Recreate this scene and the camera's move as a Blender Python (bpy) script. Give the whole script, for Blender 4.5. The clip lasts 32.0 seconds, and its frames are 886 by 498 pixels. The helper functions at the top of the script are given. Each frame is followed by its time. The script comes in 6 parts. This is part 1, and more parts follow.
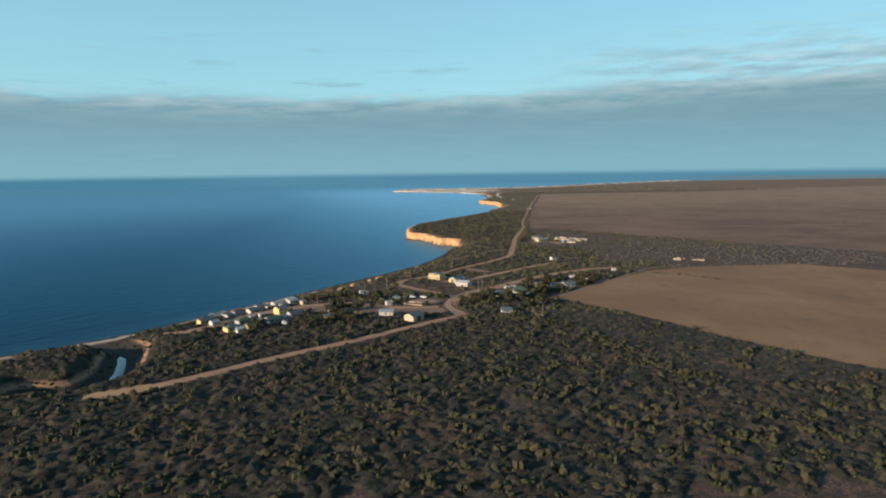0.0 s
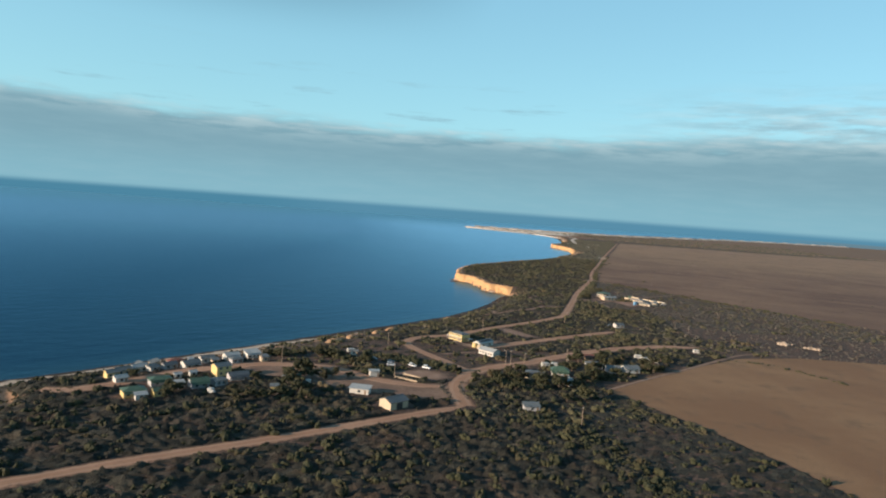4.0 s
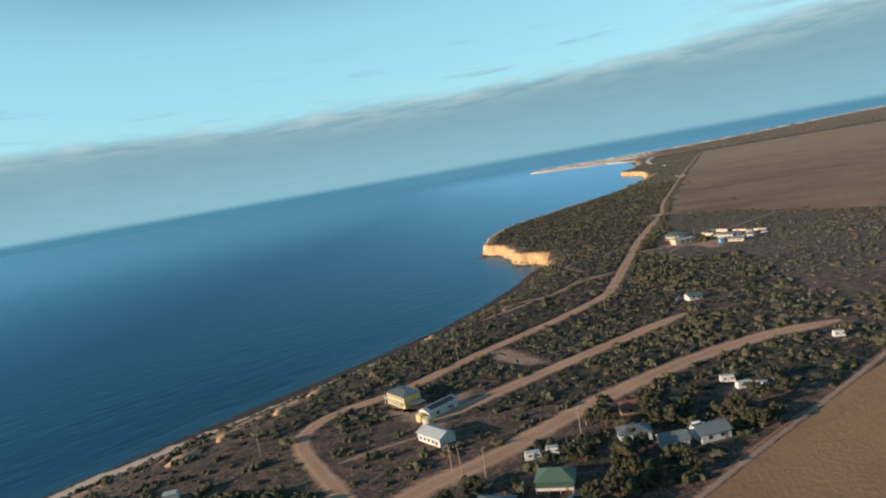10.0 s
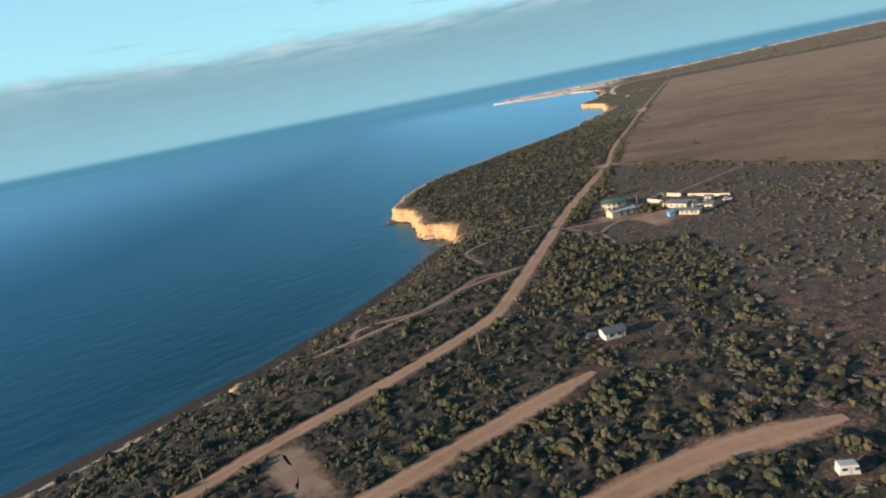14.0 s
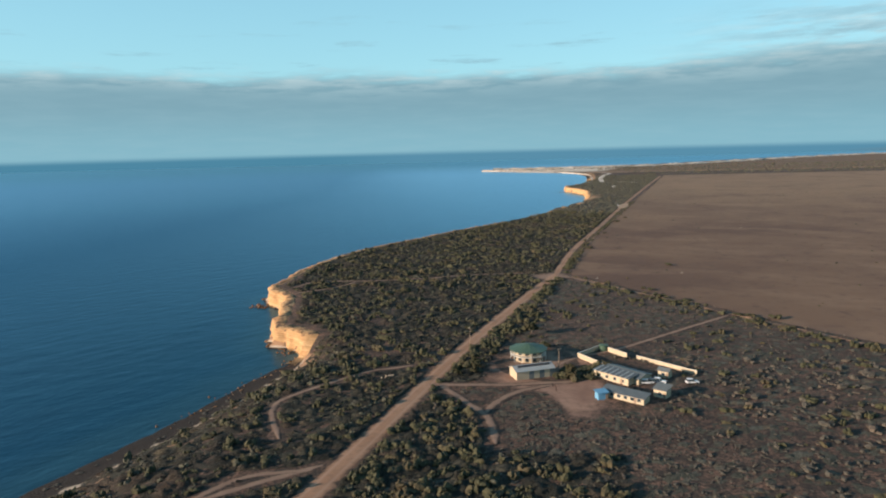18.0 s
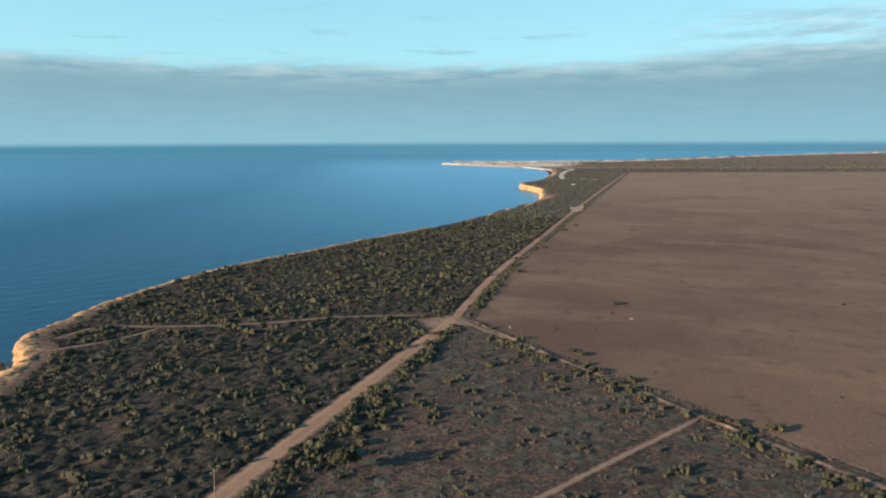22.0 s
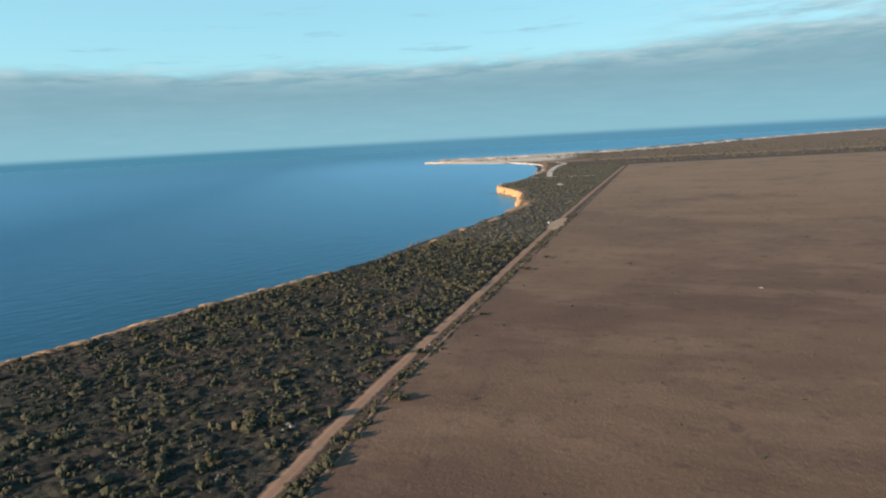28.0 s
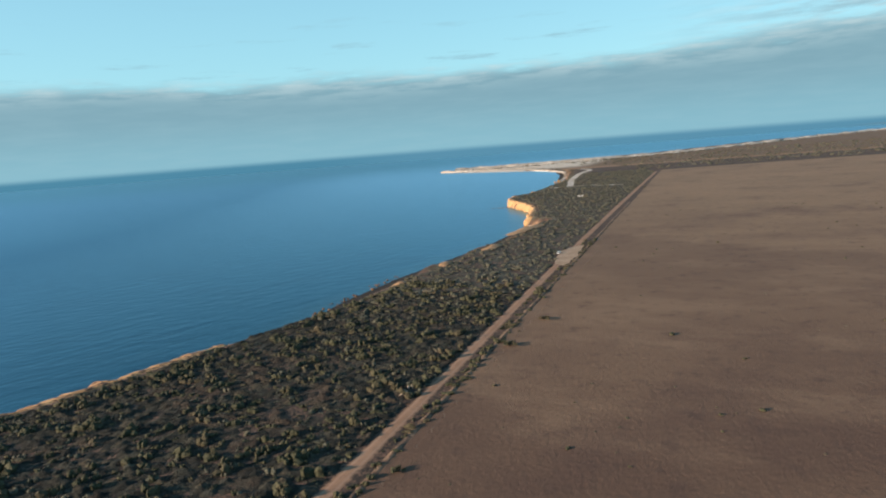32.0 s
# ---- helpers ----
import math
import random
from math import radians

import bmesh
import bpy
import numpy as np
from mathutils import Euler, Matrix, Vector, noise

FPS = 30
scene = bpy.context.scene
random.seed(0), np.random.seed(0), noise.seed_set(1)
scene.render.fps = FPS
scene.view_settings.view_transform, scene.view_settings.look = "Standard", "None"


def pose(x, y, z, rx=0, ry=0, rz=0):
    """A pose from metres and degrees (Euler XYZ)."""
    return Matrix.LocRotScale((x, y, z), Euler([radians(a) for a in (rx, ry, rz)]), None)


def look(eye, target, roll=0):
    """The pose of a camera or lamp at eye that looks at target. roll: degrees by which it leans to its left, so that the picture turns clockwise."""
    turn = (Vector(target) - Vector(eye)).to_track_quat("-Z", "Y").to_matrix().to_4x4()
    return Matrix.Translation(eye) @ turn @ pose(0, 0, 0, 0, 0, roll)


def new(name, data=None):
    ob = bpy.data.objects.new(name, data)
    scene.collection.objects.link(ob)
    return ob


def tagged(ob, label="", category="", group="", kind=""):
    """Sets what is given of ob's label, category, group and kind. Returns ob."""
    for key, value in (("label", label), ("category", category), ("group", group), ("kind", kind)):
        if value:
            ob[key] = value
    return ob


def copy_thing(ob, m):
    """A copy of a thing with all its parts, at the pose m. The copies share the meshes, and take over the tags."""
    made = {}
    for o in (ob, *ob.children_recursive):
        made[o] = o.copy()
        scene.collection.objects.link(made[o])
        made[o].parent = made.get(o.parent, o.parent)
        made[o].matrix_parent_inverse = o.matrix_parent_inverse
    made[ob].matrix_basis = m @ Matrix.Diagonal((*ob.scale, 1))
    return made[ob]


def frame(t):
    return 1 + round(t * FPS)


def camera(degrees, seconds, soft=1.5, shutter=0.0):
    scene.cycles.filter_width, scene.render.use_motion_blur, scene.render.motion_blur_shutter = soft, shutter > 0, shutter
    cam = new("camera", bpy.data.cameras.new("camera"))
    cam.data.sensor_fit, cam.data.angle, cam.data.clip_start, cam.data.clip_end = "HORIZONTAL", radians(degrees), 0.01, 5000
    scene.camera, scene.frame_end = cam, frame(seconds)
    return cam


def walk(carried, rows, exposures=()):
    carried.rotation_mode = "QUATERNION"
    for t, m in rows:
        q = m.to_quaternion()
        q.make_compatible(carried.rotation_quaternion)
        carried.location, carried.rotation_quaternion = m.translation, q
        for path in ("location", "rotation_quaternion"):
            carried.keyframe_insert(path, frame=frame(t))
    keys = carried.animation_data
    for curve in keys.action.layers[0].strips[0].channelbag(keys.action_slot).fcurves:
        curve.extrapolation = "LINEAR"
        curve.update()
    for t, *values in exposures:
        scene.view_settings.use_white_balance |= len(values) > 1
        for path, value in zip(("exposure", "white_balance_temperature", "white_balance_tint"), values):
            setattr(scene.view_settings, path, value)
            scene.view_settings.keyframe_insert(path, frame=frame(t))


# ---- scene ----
from collections import namedtuple

cam = camera(66.94, 32.0, soft=2.05)
PATH = [
    (0.0, pose(-80.50, -320.20, 92.98, 83.314, 0.728, -3.889)),
    (0.5, pose(-75.56, -304.32, 92.45, 85.081, 1.107, -1.303)),
    (1.0, pose(-70.66, -288.46, 91.92, 85.519, 0.344, 2.103)),
    (1.5, pose(-65.81, -272.61, 91.37, 85.520, -0.184, 5.397)),
    (2.0, pose(-60.93, -256.76, 90.80, 85.955, -1.477, 4.840)),
    (2.5, pose(-55.95, -240.82, 90.26, 85.241, -2.429, 3.257)),
    (3.0, pose(-50.91, -224.76, 89.78, 85.971, -2.152, 2.891)),
    (3.5, pose(-45.85, -208.58, 89.39, 86.977, -3.170, 2.912)),
    (5.5, pose(-26.38, -142.60, 88.27, 80.874, -6.689, 2.729)),
    (6.0, pose(-21.29, -125.80, 87.89, 79.928, -8.148, 1.659)),
    (6.5, pose(-16.16, -108.97, 87.52, 79.145, -8.468, 0.369)),
    (7.0, pose(-11.02, -92.12, 87.11, 78.675, -10.169, 0.378)),
    (7.5, pose(-5.73, -75.17, 86.74, 80.089, -8.571, 1.884)),
    (8.0, pose(-0.24, -58.06, 86.54, 82.215, -4.896, 3.157)),
    (8.5, pose(5.53, -40.82, 86.48, 81.781, 0.413, 4.981)),
    (9.0, pose(11.51, -23.53, 86.46, 83.005, 2.964, 5.118)),
    (9.5, pose(17.45, -6.28, 86.52, 84.443, 7.399, 8.424)),
    (10.0, pose(23.34, 10.98, 86.62, 83.063, 9.775, 9.645)),
    (10.5, pose(29.18, 28.24, 86.70, 83.040, 12.418, 10.103)),
    (11.0, pose(34.95, 45.43, 86.77, 83.035, 11.778, 9.966)),
    (11.5, pose(40.57, 62.48, 86.84, 82.455, 11.588, 10.680)),
    (12.0, pose(45.96, 79.41, 86.92, 81.862, 11.136, 11.024)),
    (12.5, pose(51.12, 96.36, 87.05, 79.810, 10.217, 9.244)),
    (13.0, pose(56.20, 113.41, 87.23, 78.097, 10.182, 8.103)),
    (13.5, pose(61.32, 130.53, 87.34, 77.303, 10.481, 7.745)),
    (15.5, pose(79.62, 200.63, 86.43, 75.845, 11.076, 5.232)),
    (16.0, pose(84.82, 218.27, 86.25, 78.370, 3.724, 3.570)),
    (16.5, pose(90.19, 235.96, 86.15, 82.854, 0.239, 7.639)),
    (17.0, pose(95.64, 253.66, 86.09, 82.058, 0.405, 6.998)),
    (17.5, pose(101.04, 271.45, 85.98, 82.227, 0.403, 6.490)),
    (18.0, pose(106.32, 289.38, 85.81, 81.508, 1.446, 7.598)),
    (18.5, pose(111.41, 307.48, 85.56, 80.719, 1.918, 7.762)),
    (19.0, pose(116.45, 325.74, 85.26, 80.811, 4.224, 8.339)),
    (19.5, pose(121.44, 344.00, 84.91, 80.426, 4.339, 7.748)),
    (20.0, pose(126.30, 362.18, 84.49, 79.181, 3.723, 7.657)),
    (20.5, pose(131.06, 380.39, 84.08, 77.614, 4.091, 6.707)),
    (21.0, pose(135.57, 398.46, 83.67, 79.793, 3.485, 5.958)),
    (21.5, pose(140.15, 416.61, 83.41, 80.501, 1.167, 6.044)),
    (22.0, pose(144.51, 434.71, 83.24, 80.773, 0.264, 5.319)),
    (22.5, pose(148.75, 452.79, 83.08, 80.853, -0.119, 5.259)),
    (23.0, pose(153.01, 471.00, 82.97, 81.449, -0.195, 5.630)),
    (23.5, pose(157.26, 489.33, 82.86, 81.476, 1.290, 6.439)),
    (24.0, pose(161.38, 507.65, 82.76, 80.921, 1.927, 6.823)),
    (24.5, pose(165.31, 525.94, 82.65, 80.812, 2.322, 7.362)),
    (25.0, pose(169.12, 544.23, 82.56, 81.270, 3.117, 7.969)),
    (25.5, pose(172.96, 562.60, 82.54, 81.007, 4.042, 8.034)),
    (27.5, pose(186.38, 636.38, 82.68, 80.093, 2.954, 5.826)),
    (28.0, pose(189.37, 655.01, 82.45, 80.480, 3.047, 5.321)),
    (28.5, pose(192.31, 673.65, 82.16, 80.880, 2.566, 4.507)),
    (29.0, pose(195.24, 692.32, 81.82, 81.265, 1.766, 3.993)),
    (29.5, pose(198.15, 711.00, 81.43, 80.494, 2.291, 5.495)),
    (30.0, pose(201.06, 729.67, 80.97, 81.289, 0.944, 6.127)),
    (30.5, pose(204.03, 748.34, 80.47, 82.536, -0.135, 5.995)),
    (31.0, pose(207.01, 767.00, 79.91, 82.933, 1.085, 6.768)),
    (31.5, pose(209.98, 785.65, 79.31, 82.207, 2.121, 7.432)),
    (32.0, pose(212.93, 804.29, 78.69, 81.283, 4.371, 7.711)),
]
EXPOSURES = [(0, 0.68), (2, 0.73), (3.2, 0.73), (6, 0.95), (7, 0.96), (8, 0.82), (10, 0.82), (12, 0.86), (13, 0.97), (16, 0.98), (17, 0.78), (18, 0.79),
             (19, 1.03), (20, 1.0), (22, 0.93), (23, 0.97), (25, 1.02), (28, 0.88), (29, 0.85), (32, 0.85)]
walk(cam, PATH, EXPOSURES)

# ---- world, sun ----
SUN_AZ = radians(242.0)      # clockwise from +y
SUN_EL = radians(13.5)
world = bpy.data.worlds.new("sky")
scene.world = world
world.use_nodes = True


class Nodes:
    """Short hand for building node trees."""

    def __init__(self, tree):
        self.tree = tree
        tree.nodes.clear()

    def add(self, kind, **values):
        node = self.tree.nodes.new(kind)
        for key, value in values.items():
            setattr(node, key, value)
        return node

    def put(self, socket, value):
        if isinstance(value, bpy.types.NodeSocket):
            self.tree.links.new(value, socket)
        elif value is not None:
            socket.default_value = value

    def math(self, op, a, b=None, c=None, clamp=False):
        node = self.add("ShaderNodeMath", operation=op, use_clamp=clamp)
        for socket, value in zip(node.inputs, (a, b, c)):
            self.put(socket, value)
        return node.outputs[0]

    def ramp(self, value, low, high, smooth=True):
        node = self.add("ShaderNodeMapRange", interpolation_type="SMOOTHSTEP" if smooth else "LINEAR")
        self.put(node.inputs[0], value)
        self.put(node.inputs[1], low)
        self.put(node.inputs[2], high)
        return node.outputs[0]

    def mix(self, fac, a, b):
        node = self.add("ShaderNodeMix", data_type="RGBA")
        self.put(node.inputs[0], fac)
        for socket, value in ((node.inputs[6], a), (node.inputs[7], b)):
            self.put(socket, (*value, 1) if isinstance(value, tuple) and len(value) == 3 else value)
        return node.outputs[2]

    def noise(self, vector, scale, detail=4.0, rough=0.55, distortion=0.0, out=0):
        node = self.add("ShaderNodeTexNoise")
        self.put(node.inputs["Vector"], vector)
        self.put(node.inputs["Scale"], scale)
        self.put(node.inputs["Detail"], detail)
        self.put(node.inputs["Roughness"], rough)
        self.put(node.inputs["Distortion"], distortion)
        return node.outputs[out]

    def stretch(self, vector, scale, turn=0.0):
        if turn:
            first = self.add("ShaderNodeMapping")
            self.put(first.inputs["Vector"], vector)
            first.inputs["Rotation"].default_value = (0, 0, turn)
            vector = first.outputs[0]
        node = self.add("ShaderNodeMapping")
        self.put(node.inputs["Vector"], vector)
        node.inputs["Scale"].default_value = scale
        return node.outputs[0]


def build_sky():
    n = Nodes(world.node_tree)
    coords = n.add("ShaderNodeTexCoord").outputs["Generated"]
    xyz = n.add("ShaderNodeSeparateXYZ")
    n.put(xyz.inputs[0], coords)
    az = n.math("DEGREES", n.math("ARCTAN2", xyz.outputs[0], xyz.outputs[1]))
    el = n.math("DEGREES", n.math("ARCSINE", xyz.outputs[2]))
    sky = n.add("ShaderNodeTexSky", sky_type="NISHITA", sun_disc=False, sun_elevation=SUN_EL,
                sun_rotation=SUN_AZ, altitude=50, air_density=1.0, dust_density=0.6, ozone_density=2.0)
    # flat coordinates of the sky: degrees across and up
    flat = n.add("ShaderNodeCombineXYZ")
    n.put(flat.inputs[0], az)
    n.put(flat.inputs[1], el)
    wide = n.stretch(flat.outputs[0], (0.07, 0.35, 1.0))
    fine = n.stretch(flat.outputs[0], (0.22, 1.5, 1.0))
    # upper edge of the cloud bank: higher to the right of the flight
    top = n.math("MULTIPLY_ADD", n.ramp(az, 0.0, 36.0), 0.7, 6.2)
    top = n.math("MULTIPLY_ADD", n.math("SUBTRACT", n.noise(wide, 1.0, 3.0), 0.5), 2.2, top)
    edge = n.math("MULTIPLY_ADD", n.math("SUBTRACT", n.noise(fine, 1.0, 6.0, 0.62), 0.5), 2.3, top)
    bank = n.ramp(n.math("SUBTRACT", edge, el), -0.55, 0.85)
    # thin wisps over the bank
    wisp = n.ramp(n.noise(n.stretch(flat.outputs[0], (0.10, 0.95, 1.0)), 1.0, 5.0, 0.62), 0.56, 0.72)
    near = n.math("MULTIPLY", n.ramp(n.math("SUBTRACT", el, top), 7.0, 0.5), n.ramp(el, 0.0, 3.0))
    wisp = n.math("MULTIPLY", n.math("MULTIPLY", wisp, near), 0.8)
    streak = n.ramp(n.noise(fine, 1.0, 6.0, 0.6), 0.35, 0.75)
    bright = n.math("MULTIPLY", n.ramp(n.math("SUBTRACT", edge, el), 2.2, 0.0), streak)
    cloud = n.mix(n.ramp(el, 0.0, 4.5), (0.142, 0.278, 0.335), (0.126, 0.226, 0.272))
    cloud = n.mix(n.math("MULTIPLY", streak, 0.16), cloud, (0.21, 0.325, 0.37))
    cloud = n.mix(n.math("MULTIPLY", bright, 0.7), cloud, (0.40, 0.49, 0.50))
    clear = n.mix(1.0, (0, 0, 0), sky.outputs[0])
    tint = n.add("ShaderNodeMix", data_type="RGBA", blend_type="MULTIPLY")
    n.put(tint.inputs[0], 1.0)
    n.put(tint.inputs[6], clear)
    n.put(tint.inputs[7], (SKY_GAIN * 0.86, SKY_GAIN * 1.0, SKY_GAIN * 1.02, 1))
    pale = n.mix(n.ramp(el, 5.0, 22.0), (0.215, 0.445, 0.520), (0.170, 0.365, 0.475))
    # zenith, out of view, darkened to cut fill light and steep sea reflections
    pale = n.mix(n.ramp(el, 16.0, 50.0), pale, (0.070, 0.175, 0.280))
    # unseen upper sky dimmed at right angles to the sun to darken the sea
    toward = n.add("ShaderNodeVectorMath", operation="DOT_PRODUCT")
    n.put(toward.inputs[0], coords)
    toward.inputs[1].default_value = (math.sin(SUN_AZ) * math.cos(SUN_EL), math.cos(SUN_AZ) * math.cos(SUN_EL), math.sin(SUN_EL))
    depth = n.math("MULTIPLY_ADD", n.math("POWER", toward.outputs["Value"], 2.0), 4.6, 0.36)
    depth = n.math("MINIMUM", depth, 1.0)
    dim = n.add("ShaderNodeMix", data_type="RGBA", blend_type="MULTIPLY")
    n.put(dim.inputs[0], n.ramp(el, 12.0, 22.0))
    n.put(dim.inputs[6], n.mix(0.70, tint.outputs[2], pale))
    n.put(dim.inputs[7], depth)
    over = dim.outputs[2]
    over = n.mix(wisp, over, (0.17, 0.30, 0.355))
    veil = n.math("MULTIPLY", n.math("MULTIPLY", n.ramp(az, 6.0, 26.0), n.ramp(el, 11.5, 7.5)), n.ramp(n.noise(fine, 0.8, 6.0, 0.6), 0.36, 0.58))
    over = n.mix(n.math("MULTIPLY", veil, 0.8), over, n.mix(streak, (0.175, 0.275, 0.320), (0.33, 0.44, 0.47)))
    over = n.mix(bank, over, cloud)
    # open sea and low far land beyond the sheet
    far = n.mix(n.ramp(az, -20.0, -9.0), (0.044, 0.140, 0.208), (0.058, 0.158, 0.230))
    land = n.math("MULTIPLY", n.ramp(az, 22.0, 30.0), n.ramp(el, -0.6, -0.75))
    far = n.mix(n.math("MULTIPLY", land, 0.6), far, (0.10, 0.12, 0.12))
    total = n.mix(n.ramp(el, -0.55, -0.02), far, over)
    back = n.add("ShaderNodeBackground")
    n.put(back.inputs[0], total)
    out = n.add("ShaderNodeOutputWorld")
    n.put(out.inputs[0], back.outputs[0])


SKY_GAIN = 0.11
build_sky()

sun_data = bpy.data.lights.new("sun", "SUN")
sun_data.energy = 5.0
sun_data.angle = radians(0.6)
sun_data.color = (1.0, 0.77, 0.59)
sun = new("sun", sun_data)
to_sun = Vector((math.sin(SUN_AZ) * math.cos(SUN_EL), math.cos(SUN_AZ) * math.cos(SUN_EL), math.sin(SUN_EL)))
sun.matrix_world = look(to_sun * 400, (0, 0, 0))


# ---- materials ----
def surface(name, build, rough=0.9, bump=None, spec=0.3, metal=0.0, bump_size=0.1):
    """A material whose colour is what build(n, position, random) gives."""
    m = bpy.data.materials.new(name)
    m.use_nodes = True
    n = Nodes(m.node_tree)
    geo = n.add("ShaderNodeNewGeometry")
    pos, rand = geo.outputs["Position"], geo.outputs["Random Per Island"]
    bsdf = n.add("ShaderNodeBsdfPrincipled")
    n.put(bsdf.inputs["Base Color"], build(n, pos, rand))
    n.put(bsdf.inputs["Roughness"], rough)
    n.put(bsdf.inputs["Metallic"], metal)
    n.put(bsdf.inputs["Specular IOR Level"], spec)
    if bump:
        height = bump(n, pos)
        b = n.add("ShaderNodeBump")
        b.inputs["Distance"].default_value = bump_size
        b.inputs["Strength"].default_value = 1.0
        n.put(b.inputs["Height"], height)
        n.put(bsdf.inputs["Normal"], b.outputs[0])
    out = n.add("ShaderNodeOutputMaterial")
    n.put(out.inputs[0], bsdf.outputs[0])
    return m


def two_tone(a, b, scale, low=0.35, high=0.65, grain=None, amount=0.35):
    def build(n, pos, rand):
        c = n.mix(n.ramp(n.noise(pos, scale, 5.0), low, high), a, b)
        if grain:
            g = n.noise(pos, grain, 4.0, 0.6)
            c = n.mix(n.math("MULTIPLY", n.ramp(g, 0.35, 0.7), amount), c, tuple(v * 0.45 for v in a))
        return c
    return build


def scrub_ground(n, pos, rand):
    soil = n.mix(n.ramp(n.noise(pos, 0.02, 5.0), 0.35, 0.65), (0.122, 0.069, 0.048), (0.182, 0.108, 0.075))
    # herbs and near-black tufts, darkened to paint in the shade between bushes
    herb_shade = n.ramp(n.noise(pos, 0.22, 6.0, 0.65), 0.40, 0.60)
    c = n.mix(n.math("MULTIPLY", herb_shade, 0.85), soil, (0.036, 0.031, 0.025))
    tuft_shade = n.ramp(n.noise(pos, 0.9, 5.0, 0.65), 0.44, 0.56)
    c = n.mix(n.math("MULTIPLY", tuft_shade, 0.80), c, (0.022, 0.019, 0.017))
    pale = n.ramp(n.noise(pos, 0.055, 5.0, 0.6), 0.62, 0.72)
    c = n.mix(n.math("MULTIPLY", pale, 0.5), c, (0.19, 0.130, 0.092))
    # orange sand on the slope down to the beach, dark weed at the water's edge
    z = n.add("ShaderNodeSeparateXYZ")
    n.put(z.inputs[0], pos)
    wob = n.math("MULTIPLY_ADD", n.noise(pos, 0.12, 4.0), 3.0, z.outputs[2])
    inland = n.ramp(n.add("ShaderNodeAttribute", attribute_name="inland").outputs["Fac"], 0.45, 0.62)
    patch = n.math("MAXIMUM", n.ramp(n.noise(pos, 0.05, 4.0), 0.42, 0.56), inland)
    slope = n.math("MULTIPLY", n.ramp(wob, -1.5, -4.0), patch)
    c = n.mix(n.math("MULTIPLY", slope, 0.8), c, (0.36, 0.215, 0.125))
    sand = n.ramp(wob, -6.7, -7.2)
    c = n.mix(sand, c, n.mix(inland, (0.36, 0.30, 0.235), (0.038, 0.034, 0.027)))
    c = n.mix(n.math("MULTIPLY", n.ramp(z.outputs[2], -5.2, -6.8), inland), c, (0.036, 0.032, 0.026))
    shore = n.math("MULTIPLY_ADD", n.ramp(z.outputs[1], 300.0, 230.0), 0.55, n.math("MULTIPLY_ADD", n.noise(pos, 0.10, 4.0), 1.2, z.outputs[2]))
    weed = n.math("MULTIPLY", n.ramp(shore, -8.45, -8.65), n.math("SUBTRACT", 1.0, inland))
    c = n.mix(weed, c, (0.022, 0.016, 0.013))
    # pale sand of the far spit between its shrubs
    spit = n.math("MULTIPLY", n.ramp(z.outputs[1], 2620.0, 2820.0), n.ramp(n.math("MULTIPLY_ADD", z.outputs[1], -0.28, z.outputs[0]), -380.0, -470.0))
    spit = n.math("MULTIPLY", spit, n.ramp(n.noise(pos, 0.012, 5.0, 0.65), 0.30, 0.46))
    return n.mix(n.math("MULTIPLY", spit, 0.9), c, (0.62, 0.55, 0.46))


def rough_bump(scale, detail=6.0):
    return lambda n, pos: n.noise(pos, scale, detail, 0.65)


def field_colour(n, pos, rand):
    c = n.mix(n.ramp(n.noise(pos, 0.005, 5.0, 0.6), 0.38, 0.60), (0.110, 0.063, 0.043), (0.162, 0.098, 0.062))
    rows = n.noise(n.stretch(pos, (0.010, 0.024, 1.0), radians(20)), 1.0, 6.0, 0.68)
    c = n.mix(n.math("MULTIPLY", n.ramp(rows, 0.46, 0.66), 0.55), c, (0.235, 0.150, 0.095))
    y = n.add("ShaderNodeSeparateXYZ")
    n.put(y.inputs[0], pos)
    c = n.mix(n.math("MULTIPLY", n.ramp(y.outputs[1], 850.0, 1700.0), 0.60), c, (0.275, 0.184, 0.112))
    stain = n.ramp(n.noise(pos, 0.013, 7.0, 0.7), 0.50, 0.68)
    c = n.mix(n.math("MULTIPLY", stain, 0.60), c, (0.095, 0.054, 0.040))
    dark = n.ramp(n.noise(pos, 0.11, 7.0, 0.7), 0.52, 0.68)
    c = n.mix(n.math("MULTIPLY", dark, 0.55), c, (0.070, 0.042, 0.034))
    return n.mix(n.math("MULTIPLY", n.ramp(n.noise(pos, 1.8, 3.0), 0.55, 0.7), 0.3), c, (0.12, 0.085, 0.06))


def road_colour(n, pos, rand):
    c = n.mix(n.ramp(n.noise(pos, 0.05, 4.0), 0.3, 0.7), (0.270, 0.150, 0.091), (0.335, 0.200, 0.127))
    c = n.mix(n.math("MULTIPLY", n.ramp(n.noise(pos, 0.6, 5.0, 0.65), 0.45, 0.7), 0.4), c, (0.150, 0.100, 0.074))
    # wheel tracks, and edges that run out into the soil
    across = n.add("ShaderNodeAttribute", attribute_name="across").outputs["Fac"]
    rut = n.math("ABSOLUTE", n.math("SUBTRACT", across, 0.38))
    c = n.mix(n.math("MULTIPLY", n.ramp(rut, 0.20, 0.0), 0.45), c, (0.37, 0.252, 0.182))
    edge = n.math("MULTIPLY_ADD", n.noise(pos, 0.30, 6.0, 0.7), 0.95, across)
    return n.mix(n.ramp(edge, 0.95, 1.36), c, scrub_ground(n, pos, rand))


